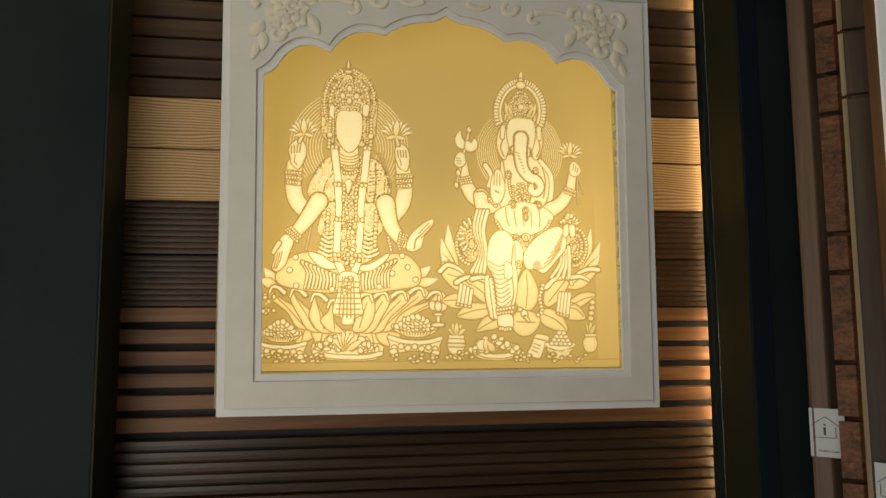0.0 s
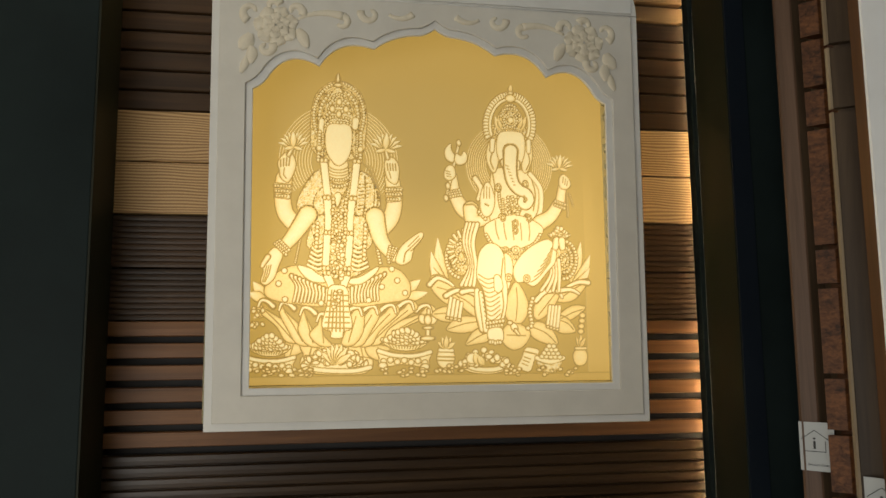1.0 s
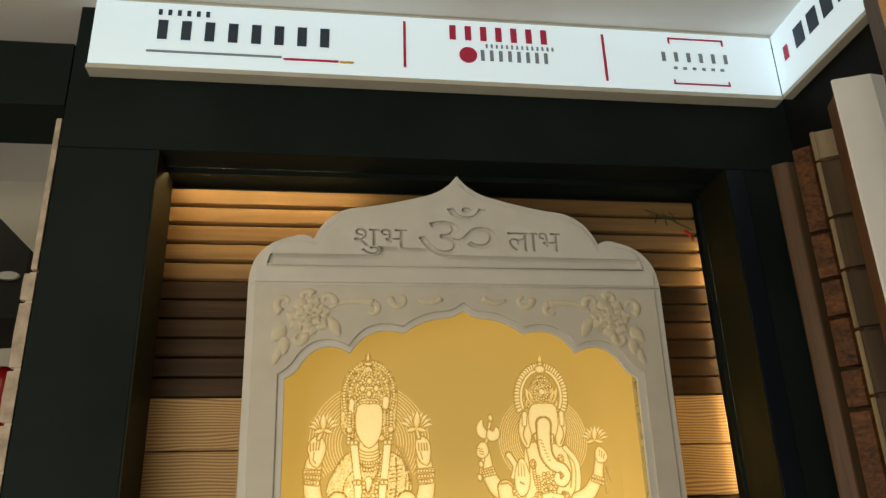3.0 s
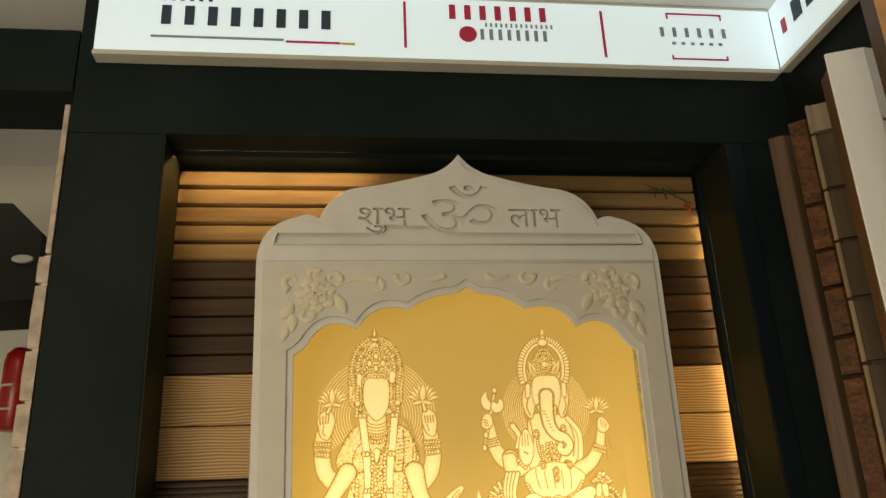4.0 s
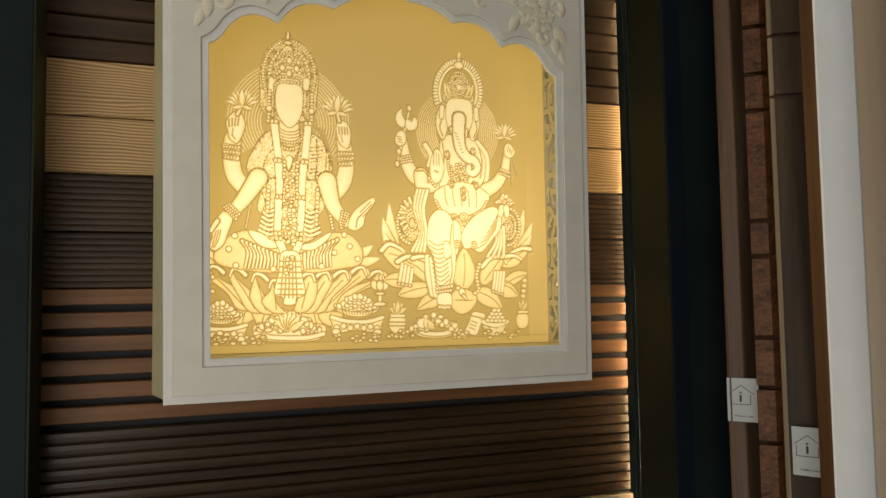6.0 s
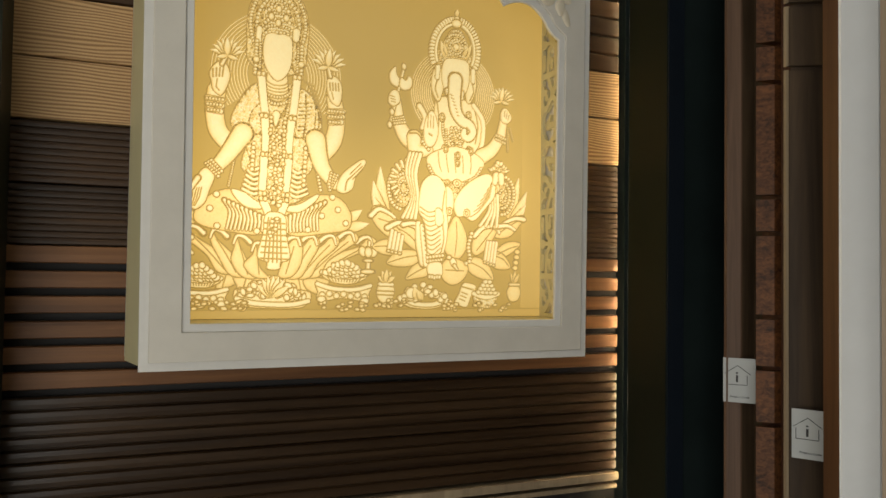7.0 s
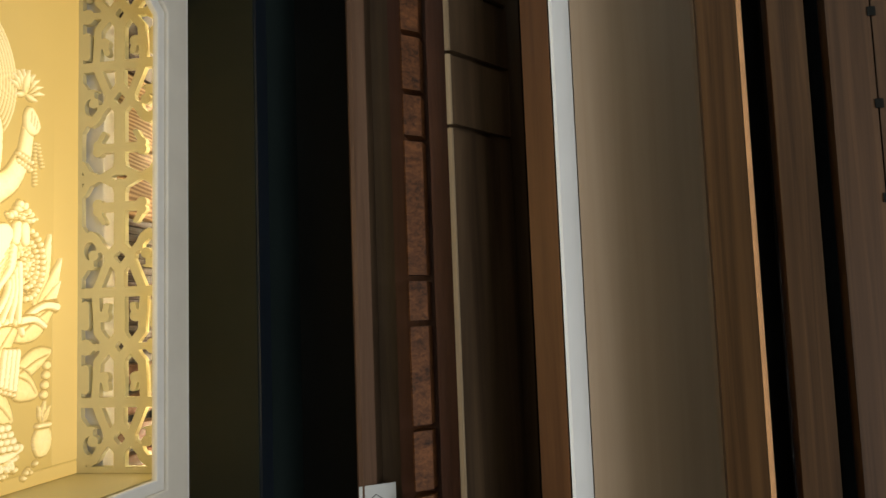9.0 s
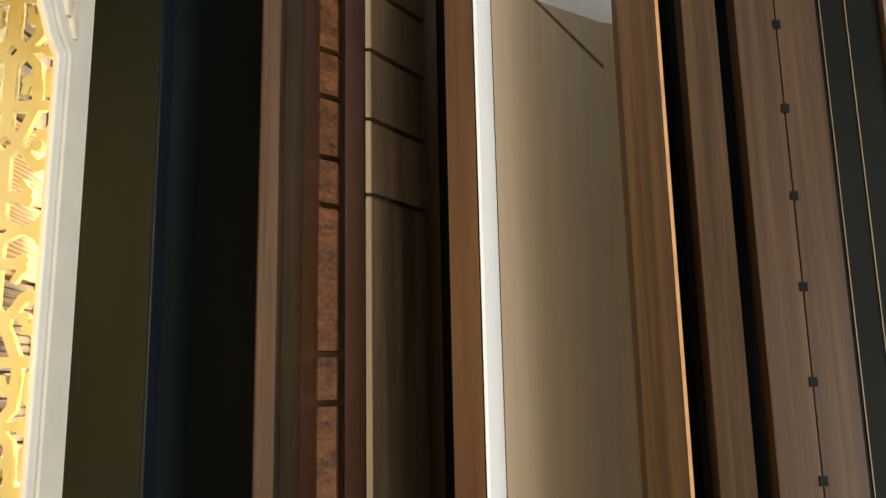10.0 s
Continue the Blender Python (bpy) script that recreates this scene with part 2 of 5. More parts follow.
def arc(p, q, bulge, n=10):
    """Points from p (left out) to q along an arc that swells by bulge to the left of the way."""
    out = []
    dx, dy = q[0] - p[0], q[1] - p[1]
    d = math.hypot(dx, dy)
    for i in range(1, n + 1):
        s = i / n
        k = 4 * s * (1 - s) * bulge
        out.append((p[0] + dx * s - dy / d * k, p[1] + dy * s + dx / d * k))
    return out


def sheet_from_loops(loops, thick, bevel, to_world):
    """A flat board with holes: closed loops of 2D points, filled, with thickness and rounded edges; a bmesh in the world."""
    cu = bpy.data.curves.new("outline", "CURVE")
    cu.dimensions, cu.fill_mode = "2D", "BOTH"
    cu.extrude, cu.bevel_depth, cu.bevel_resolution, cu.offset = max(thick / 2 - bevel, 0.0002), bevel, 1, -bevel
    for loop in loops:
        sp = cu.splines.new("POLY")
        sp.points.add(len(loop) - 1)
        for pt, c in zip(sp.points, loop):
            pt.co = (c[0], c[1], 0, 1)
        sp.use_cyclic_u = True
    ob = bpy.data.objects.new("outline", cu)
    scene.collection.objects.link(ob)
    bpy.context.view_layer.update()
    me = ob.evaluated_get(bpy.context.evaluated_depsgraph_get()).to_mesh()
    bm = bmesh.new()
    bm.from_mesh(me)
    bpy.data.objects.remove(ob)
    for v in bm.verts:
        v.co = Vector(to_world(*v.co))
    bmesh.ops.remove_doubles(bm, verts=bm.verts, dist=1e-6)
    return bm


def letters(body, height, cx, cz, width):
    """Outlines of a text as loops of 2D points, fitted to a width and height round a centre."""
    cu = bpy.data.curves.new("letters", "FONT")
    cu.body = body
    ob = bpy.data.objects.new("letters", cu)
    scene.collection.objects.link(ob)
    bpy.context.view_layer.update()
    shapes = ob.to_curve(bpy.context.evaluated_depsgraph_get())
    loops = []
    for sp in shapes.splines:
        pts = sp.bezier_points
        loop = []
        for a, b in zip(pts, list(pts[1:]) + [pts[0]]):
            p0, p1, p2, p3 = a.co, a.handle_right, b.handle_left, b.co
            for s in (0.0, 0.25, 0.5, 0.75):
                r = 1 - s
                c = p0 * r ** 3 + p1 * 3 * r * r * s + p2 * 3 * r * s * s + p3 * s ** 3
                if not loop or (c - loop[-1]).length > 0.004:
                    loop.append(c.copy())
        if len(loop) > 2:
            loops.append([(c.x, c.y) for c in loop])
    bpy.data.objects.remove(ob)
    if not loops:
        return []
    xs, ys = [c[0] for l in loops for c in l], [c[1] for l in loops for c in l]
    sx, sy = width / (max(xs) - min(xs)), height / (max(ys) - min(ys))
    mx, my = (max(xs) + min(xs)) / 2, (max(ys) + min(ys)) / 2
    return [[(cx + (x - mx) * sx, cz + (y - my) * sy) for x, y in l] for l in loops]


# ---------- the setting ----------
structure("floor", box(-2.5, 1.2, -3.3, 2.2, -0.1, 0.0), M_floor, "grey tiled showroom floor")
structure("ceiling", box(-2.5, 1.2, -3.3, 2.2, 2.76, 2.86), M_ceiling, "white painted ceiling")
structure("wall_back", box(-0.80, 0.80, 0.024, 0.12, 0, 2.76), M_backing, "dark board wall behind the plank samples")
structure("wall_right", box(0.78, 0.90, -3.3, -0.15, 0, 2.76), M_black, "black laminate side wall behind the sample boards")
structure("wall_front", box(-2.5, 1.2, -3.4, -3.3, 0, 2.76), M_paint, "plain painted wall at the far side of the room")
structure("wall_left", box(-2.6, -2.5, -3.3, 2.2, 0, 2.76), M_paint, "plain painted wall")
structure("wall_side_bay", box(-2.5, -0.80, 0.72, 0.80, 0, 2.76), M_paint, "off-white wall of the next display bay")
structure("jamb_left", box(-0.80, -0.612, -0.15, 0.024, 0, 2.42, 0.002), M_laminate, "charcoal laminate jamb of the display niche")
structure("jamb_right", box(0.6042, 0.80, -0.15, 0.024, 0, 2.42, 0.002), M_laminate, "charcoal laminate jamb of the display niche")
# added linings carry that warm tint on the jambs' inner faces
structure("reveal_left", box(-0.6119, -0.6085, -0.1495, -0.001, 0, 2.4195), M_reveal, "thin added lining tinted for warm light on the niche side")
structure("reveal_right", box(0.6036, 0.6039, -0.1495, -0.0235, 0, 2.4195), M_reveal, "thin added lining tinted for warm light on the niche side")
structure("lintel", box(-0.80, 0.80, -0.152, 0.024, 2.42, 2.76, 0.002), M_laminate, "charcoal laminate head of the display niche")
structure("beam_left", box(-2.5, -0.803, -0.15, 0.02, 2.515, 2.665, 0.002), M_laminate, "charcoal laminate beam over the next bay")

structure("trim_right", box(0.606, 0.646, -0.1535, -0.1502, 0, 2.418), M_edge_blue, "narrow blue-black strip on the jamb")

# ---------- planks on the back wall ----------
X0, X1 = -0.611, 0.592
plank_wall = thing("plank_display", "wall of horizontal wood plank samples inside a dark niche", "wall panelling")


def plank(z0, z1, material, ribs=1, depth=0.018, groove=0.006, gap=0.0025, label="", x1=X1):
    """One horizontal board with rounded ribs along it."""
    z0, z1 = z0 + gap, z1 - gap
    pts = [(0.022, z0)]
    h = (z1 - z0) / ribs
    for i in range(ribs):
        a = z0 + i * h
        e = min(groove * 0.6, h * 0.22)
        pts += [(0.022 - depth + groove, a + 0.0002), (0.022 - depth, a + e), (0.022 - depth - 0.0006, a + h / 2), (0.022 - depth, a + h - e), (0.022 - depth + groove, a + h - 0.0002)]
    pts.append((0.022, z1))
    return part("plank", prism(pts, X0, x1, "x"), material, plank_wall, label)


for i in range(5):
    plank(2.194 + i * 0.0435, 2.194 + (i + 1) * 0.0435, M_top_slat, 1, 0.021, 0.006, 0.0022, "honey-brown wood slat")
for i in range(6):
    plank(1.947 + i * 0.0412, 1.947 + (i + 1) * 0.0412, M_wenge, 1, 0.020, 0.004, 0.0009, "wenge-coloured ribbed slat")
plank(1.8425, 1.947, M_oak, 1, 0.022, 0.002, 0.0012, "light oak plank with bold grain")
plank(1.738, 1.8425, M_oak, 1, 0.022, 0.002, 0.0012, "light oak plank with bold grain")
plank(1.632, 1.737, M_wenge, 9, 0.020, 0.0022, 0.0012, "dark finely fluted plank")
plank(1.530, 1.632, M_wenge, 9, 0.020, 0.0022, 0.0012, "dark finely fluted plank")
for i in range(6):
    top = 1.530 - i * 0.0418
    plank(top - 0.030, top, M_walnut, 1, 0.022, 0.003, 0.0005, "walnut slat with an open joint below")
for i in range(2):
    plank(1.279 - (i + 1) * 0.108, 1.279 - i * 0.108, M_flute, 5, 0.020, 0.005, 0.0005, "dark fluted wood panel")
plank(1.040, 1.060, M_lip, 1, 0.030, 0.002, 0.001, "pale ledge strip")
for i in range(4):
    plank(1.022 - i * 0.04, 1.034 - i * 0.04, M_lip, 1, 0.024, 0.002, 0.0005, "pale narrow slat")
plank(0.02, 0.86, M_wenge, 16, 0.020, 0.006, 0.001, "dark fluted wood panel")

# concealed light strips of the niche
strip = thing("led_strip", "glowing warm white light strip along the niche edge", "light strip")
part("diode_tape", prism([(0.6037, -0.0170), (0.6029, -0.0165), (0.6022, -0.0118), (0.6037, -0.0115)], 1.52, 2.30), M_led, strip)
part("diode_tape", prism([(0.6035, -0.0170), (0.6029, -0.0165), (0.6022, -0.0118), (0.6035, -0.0115)], 1.00, 1.519), M_led_low, strip, "brighter lower run of the light strip")
part("cover_lip", box(0.5935, 0.6037, -0.0220, -0.0205, 0.0, 2.406), M_laminate, strip, "dark cover lip")
strip_top = thing("led_strip", "glowing warm white light strip under the niche head", "light strip")
part("diode_tape", prism([(-0.066, 2.4195), (-0.060, 2.4168), (-0.056, 2.4195)], -0.606, -0.20, "x"), M_led_top, strip_top)
part("cover_lip", box(-0.611, 0.592, -0.0770, -0.0750, 2.4070, 2.4197), M_laminate, strip_top, "dark cover lip")

# ---------- the backlit carved shrine panel ----------
shrine = thing("shrine_panel", "ivory arched shrine wall panel with golden backlit relief", "shrine panel")
HALF, SIDE_TOP = 0.411, 2.140


def mirrored(right_half):
    """A closed symmetric loop from its right half, which runs from the foot up to the apex on the axis."""
    return right_half + [(-x, z) for x, z in reversed(right_half) if abs(x) > 1e-6]


def outline(inset):
    h, b = HALF - inset, 1.332 + inset
    p = [(h, b), (h + 0.006, SIDE_TOP)]
    p += arc(p[-1], (0.335, 2.240 - inset), -0.026 + inset * 0.3)
    p += arc(p[-1], (0.294 - inset * 0.2, 2.236 - inset * 1.1), -0.006, 4)
    p += arc(p[-1], (0.195 - inset * 0.2, 2.308 - inset), -0.020)
    p += arc(p[-1], (0.075, 2.335 - inset), 0.002, 6)
    p += arc(p[-1], (0.0, 2.386 - inset * 1.25), 0.009, 8)
    return mirrored(p)


def opening(grow):
    w, b = 0.337 + grow, 1.406 - grow
    p = [(w, b), (w + 0.005, 1.953 + grow * 0.6)]
    p += arc(p[-1], (0.312 + grow * 0.7, 1.982 + grow), 0.004, 5)
    p += arc(p[-1], (0.221 + grow * 0.2, 2.002 + grow), -0.022)
    p += arc(p[-1], (0.118 + grow * 0.2, 2.041 + grow), -0.022)
    p += arc(p[-1], (0.030, 2.073 + grow), -0.008, 7)
    p += arc(p[-1], (0.0, 2.088 + grow * 1.2), 0.002, 3)
    return [(x + 0.002, z) for x, z in mirrored(p)]


def facing(y):
    return lambda u, v, w: (u, y - w, v)


words = letters("शुभ", 0.056, -0.161, 2.230, 0.106) + letters("लाभ", 0.042, 0.156, 2.236, 0.112) + letters("ॐ", 0.107, -0.004, 2.257, 0.162)
lower = [(HALF, 1.332), (HALF + 0.006, SIDE_TOP), (-HALF - 0.006, SIDE_TOP), (-HALF, 1.332)]
part("base_board", sheet_from_loops([lower, opening(0.0)], 0.008, 0.0016, facing(-0.1405)), M_stone, shrine)
crest = [(x, z) for x, z in outline(0.0) if z >= SIDE_TOP]
part("crest_board", sheet_from_loops([crest], 0.0030, 0.0003, facing(-0.1392)), M_stone, shrine)
part("board_rim", sheet_from_loops([outline(0.0008), outline(0.016)], 0.0098, 0.0008, facing(-0.1314)), M_stone, shrine)
# raised field round the arch, with its straight upper edge
k = HALF - 0.014
field = [(k, 1.346), (k + 0.006, 2.136), (-k - 0.006, 2.136), (-k, 1.346)]
part("arch_border", sheet_from_loops([field, opening(0.013)], 0.006, 0.0018, facing(-0.1468)), M_field, shrine)
upper = [(0.384, 2.178)] + arc((0.384, 2.178), (0.335, 2.226), -0.014) + arc((0.335, 2.226), (0.290, 2.219), -0.006, 4) \
    + arc((0.290, 2.219), (0.193, 2.294), -0.020) + arc((0.193, 2.294), (0.075, 2.322), 0.002, 6) + arc((0.075, 2.322), (0.0, 2.366), 0.009, 8)
part("crest_rim", sheet_from_loops([crest, mirrored(upper)], 0.0034, 0.0012, facing(-0.1427)), M_stone, shrine)
part("crest_plate", sheet_from_loops([mirrored(upper)] + words, 0.0094, 0.0009, facing(-0.1457)), M_stone, shrine, "ivory crest plate with carved lettering")
part("band_moulding", box(-0.405, 0.405, -0.1487, -0.144, 2.143, 2.1735, 0.0022), M_stone, shrine)


def tube(bm, pts, r0, r1, y, flat=0.95, n=7):
    """A flattened tapering bead along 2D points on the panel's face."""
    rings = []
    for i, (x, z) in enumerate(pts):
        a, b = pts[max(i - 1, 0)], pts[min(i + 1, len(pts) - 1)]
        d = math.hypot(b[0] - a[0], b[1] - a[1]) or 1
        nx, nz = -(b[1] - a[1]) / d, (b[0] - a[0]) / d
        r = r0 + (r1 - r0) * i / (len(pts) - 1)
        rings.append([bm.verts.new((x + nx * r * math.cos(q), y - r * flat * math.sin(q), z + nz * r * math.cos(q))) for q in [math.pi * j / (n - 1) for j in range(n)]])
    for a, b in zip(rings, rings[1:]):
        for j in range(n - 1):
            bm.faces.new((a[j], a[j + 1], b[j + 1], b[j]))
    bm.faces.new(rings[0])
    bm.faces.new(rings[-1][::-1])


def curl(cx, cz, r, start, turn, n=14, shrink=0.75):
    return [(cx + r * (1 - shrink * i / n) * math.cos(start + turn * i / n), cz + r * (1 - shrink * i / n) * math.sin(start + turn * i / n)) for i in range(n + 1)]


def leaf_points(x, z, angle, length, bend, n=8):
    out, a = [], angle
    for i in range(n + 1):
        out.append((x, z))
        x, z, a = x + math.cos(a) * length / n, z + math.sin(a) * length / n, a + bend / n
    return out


def petal_bead(bm, x, z, angle, length, width, y):
    pts = leaf_points(x, z, angle, length, 0.3, 6)
    rings = []
    for i, (px, pz) in enumerate(pts):
        s = i / 6
        r = width * math.sin(math.pi * min(0.97, 0.12 + 0.82 * s)) + 0.0006
        nx, nz = -math.sin(angle), math.cos(angle)
        rings.append([bm.verts.new((px + nx * r * c, y - dep, pz + nz * r * c)) for c, dep in ((1, 0), (0.72, 0.0046), (0, 0.0022), (-0.72, 0.0046), (-1, 0))])
    for a, b in zip(rings, rings[1:]):
        for j in range(4):
            bm.faces.new((a[j], a[j + 1], b[j + 1], b[j]))


def floral(side):
    """A carved rose with leaves in an upper corner, and the scroll that runs from it towards the apex."""
    y = -0.1494

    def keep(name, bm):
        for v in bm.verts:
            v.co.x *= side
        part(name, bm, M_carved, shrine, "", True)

    def petal_piece(name, *rest):
        bm = bmesh.new()
        petal_bead(bm, *rest)
        keep(name, bm)

    def scroll_piece(pts, r0, r1):
        bm = bmesh.new()
        tube(bm, pts, r0, r1, y, 0.55)
        keep("carved_scroll", bm)

    cx, cz = 0.300, 2.073
    for ring, (r, n, length, width) in enumerate(((0.021, 7, 0.021, 0.0150), (0.010, 6, 0.017, 0.0115), (0.002, 4, 0.012, 0.0080))):
        for i in range(n):
            a = 2 * math.pi * (i + 0.4 * ring) / n
            petal_piece("carved_petal", cx + r * math.cos(a), cz + r * 0.92 * math.sin(a), a + 0.25, length, width, y - 0.0016 * ring)
    # round leaves and buds about the rose
    for dx, dz, r, start, turn in ((0.044, 0.026, 0.020, -1.2, 4.2), (-0.034, 0.031, 0.017, 3.6, -4.0), (0.018, -0.042, 0.015, 2.6, 5.2), (0.006, 0.038, 0.015, 2.8, -3.4)):
        scroll_piece(curl(cx + dx, cz + dz, r, start, turn), 0.0088, 0.0036)
    for dx, dz, a, l, w in ((-0.040, -0.004, -2.2, 0.040, 0.0110), (0.046, -0.018, -1.2, 0.036, 0.0140), (0.044, -0.042, -1.7, 0.034, 0.0110), (0.052, -0.062, -1.4, 0.034, 0.0075)):
        petal_piece("carved_leaf", cx + dx, cz + dz, a, l, w, y)
    # the scroll that runs towards the apex
    stem = leaf_points(cx - 0.040, cz + 0.016, 2.62, 0.088, 0.85, 14)
    scroll_piece(stem, 0.0030, 0.0082)
    scroll_piece(leaf_points(*stem[-1], 3.47, 0.040, 3.9, 14), 0.0082, 0.0036)
    scroll_piece(curl(cx - 0.176, cz + 0.036, 0.019, 0.2, -4.9), 0.0080, 0.0036)
    scroll_piece(leaf_points(cx - 0.212, cz + 0.036, 3.7, 0.050, -1.4, 10), 0.0036, 0.0072)


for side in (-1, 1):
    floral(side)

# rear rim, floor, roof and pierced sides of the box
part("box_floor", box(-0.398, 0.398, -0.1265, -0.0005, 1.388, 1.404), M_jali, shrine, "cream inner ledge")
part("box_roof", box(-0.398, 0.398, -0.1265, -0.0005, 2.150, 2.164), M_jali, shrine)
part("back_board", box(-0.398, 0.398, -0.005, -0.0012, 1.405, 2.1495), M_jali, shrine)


FRET_Z = 1.768


def fretwork(u, v, half):
    """Signed distance to a scroll fretwork, mirrored about its middle and about every half period."""
    a = np.abs(u)
    w = np.abs(v - 2 * half * np.round(v / (2 * half)))

    def bar(p, q, r):
        d = (q[0] - p[0], q[1] - p[1])
        k = np.clip(((a - p[0]) * d[0] + (w - p[1]) * d[1]) / (d[0] ** 2 + d[1] ** 2), 0, 1)
        return np.hypot(a - p[0] - k * d[0], w - p[1] - k * d[1]) - r

    def knob(p, r):
        return np.hypot(a - p[0], w - p[1]) - r

    def hoop(p, rx, rz, thick):
        e = np.hypot((a - p[0]) / rx, (w - p[1]) / rz)
        return np.abs(e - 1) * min(rx, rz) - thick

    def cut(shape, x0, x1, z0, z1):
        return np.maximum(shape, -np.maximum(np.maximum(x0 - a, a - x1), np.maximum(z0 - w, w - z1)))

    solid = [0.0525 - a,
             # knot in the middle of the motif, its side leaves and the trefoil cross
             bar((0.0, 0.013), (0.024, 0.0), 0.0050), knob((0.0, 0.016), 0.0085), bar((0.024, 0.0), (0.055, 0.0), 0.0048), knob((0.040, 0.0), 0.0090), bar((0.040, 0.0), (0.052, 0.020), 0.0042),
             bar((0, 0.010), (0, 0.092), 0.0072), bar((0, 0.040), (0.026, 0.040), 0.0056), knob((0.030, 0.036), 0.0066), knob((0.030, 0.045), 0.0060), bar((0.028, 0.050), (0.022, 0.060), 0.0030),
             # crossing bars round a diamond
             bar((0.0, 0.090), (0.016, 0.107), 0.0052), bar((0.016, 0.107), (0.0, 0.126), 0.0052), bar((0.013, 0.107), (0.040, 0.076), 0.0044), bar((0.013, 0.107), (0.032, 0.152), 0.0048),
             # curled scroll against the edge
             cut(hoop((0.040, 0.098), 0.0135, 0.0190, 0.0042), 0.018, 0.036, 0.100, 0.120), knob((0.036, 0.104), 0.0064), bar((0.046, 0.118), (0.056, 0.132), 0.0044), bar((0.048, 0.078), (0.056, 0.066), 0.0044),
             # bar between the motifs
             bar((0, 0.154), (0.056, 0.154), 0.0060), bar((0.0, 0.130), (0.0, 0.154), 0.0060),
             # paired leaves under arches
             bar((0.0, 0.154), (0.0, half - 0.016), 0.0070), bar((0.0, half - 0.018), (0.014, half), 0.0056), bar((0.014, half), (0.030, half - 0.020), 0.0050), bar((0.030, half - 0.020), (0.033, 0.156), 0.0046),
             knob((0.0215, 0.186), 0.0068), bar((0.0215, 0.186), (0.018, 0.172), 0.0036), bar((0.0215, 0.186), (0.030, 0.188), 0.0040), bar((0.014, half), (0.040, half), 0.0040),
             knob((0.046, half), 0.0100), bar((0.047, 0.170), (0.047, 0.198), 0.0050), bar((0.047, 0.186), (0.056, 0.186), 0.0040)]
    return functools.reduce(np.minimum, solid) - 0.0005


def pierced(side):
    y0, y1, z0, z1, mid, half, cell = -0.1262, -0.006, 1.4045, 2.1495, -0.066, 0.2260, 0.0018
    ny, nz = int(round((y1 - y0) / cell)), int(round((z1 - z0) / cell))
    uu, vv = np.meshgrid(np.linspace(y0, y1, ny + 1), np.linspace(z0, z1, nz + 1), indexing="ij")

    def field(u, v):
        return np.minimum(fretwork(u - mid, (v - FRET_Z) * 1.07, half), np.minimum(v - z0, z1 - v) - 0.008)

    centre = field((uu[:-1, :-1] + uu[1:, 1:]) / 2, (vv[:-1, :-1] + vv[1:, 1:]) / 2)
    solid = np.zeros((ny + 2, nz + 2), bool)
    solid[1:-1, 1:-1] = centre < 0
    f, e = field(uu, vv), 0.0004
    gu, gv = (field(uu + e, vv) - field(uu - e, vv)) / (2 * e), (field(uu, vv + e) - field(uu, vv - e)) / (2 * e)
    count = solid[:-1, :-1].astype(int) + solid[1:, :-1] + solid[:-1, 1:] + solid[1:, 1:]
    edge = (count > 0) & (count < 4)
    edge[[0, -1], :] = False
    edge[:, [0, -1]] = False
    move = np.where(edge, np.clip(f, -0.6 * cell, 0.6 * cell), 0)
    pu, pv = uu - move * gu, vv - move * gv
    bm, verts = bmesh.new(), {}

    def vert(i, j, k):
        if (i, j, k) not in verts:
            verts[i, j, k] = bm.verts.new((side * 0.390 + (-0.004, 0.004)[k], pu[i, j], pv[i, j]))
        return verts[i, j, k]

    for i in range(ny):
        for j in range(nz):
            if not solid[i + 1, j + 1]:
                continue
            ring = [(i, j), (i + 1, j), (i + 1, j + 1), (i, j + 1)]
            bm.faces.new([vert(*c, 1) for c in ring])
            bm.faces.new([vert(*c, 0) for c in ring[::-1]])
            for p, q, n in ((0, 1, (i + 1, j)), (1, 2, (i + 2, j + 1)), (2, 3, (i + 1, j + 2)), (3, 0, (i, j + 1))):
                if not solid[n]:
                    bm.faces.new((vert(*ring[p], 1), vert(*ring[p], 0), vert(*ring[q], 0), vert(*ring[q], 1)))
    return bm


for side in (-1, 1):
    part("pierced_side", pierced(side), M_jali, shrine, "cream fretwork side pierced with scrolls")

for side in (-1, 1):
    part("rear_rim", box(*sorted((side * 0.3985, side * 0.427)), -0.036, -0.001, 1.342, 2.200, 0.002), M_stone, shrine)

# light tapes behind the front board: weak ones inside the box, and unseen ones added outside to wash the planks
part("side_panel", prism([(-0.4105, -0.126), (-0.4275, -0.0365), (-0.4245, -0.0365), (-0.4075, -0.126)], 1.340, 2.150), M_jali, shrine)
for side, material in ((1, M_led_wash), (-1, M_led_wash_weak)):
    part("light_tape", box(*sorted((side * 0.373, side * 0.383)), -0.1262, -0.1235, 1.43, 2.06), M_led_box, shrine, "unseen warm light tape added for its glow")
    part("added_wash_tape", box(*sorted((side * 0.4005, side * 0.4080)), -0.1262, -0.1235, 1.36, 2.06), material, shrine, "unseen warm light tape added for its glow")

# ---------- carved lithophane ----------
STEP = 0.00086
GX = np.arange(-0.386, 0.3865, STEP)
GZ = np.arange(1.405, 2.1495, STEP)
XX, ZZ = np.meshgrid(GX, GZ)
HH = np.zeros_like(XX)
ID = np.zeros(XX.shape, int)
CHASED = np.zeros_like(XX)
EDGE = 0.0017


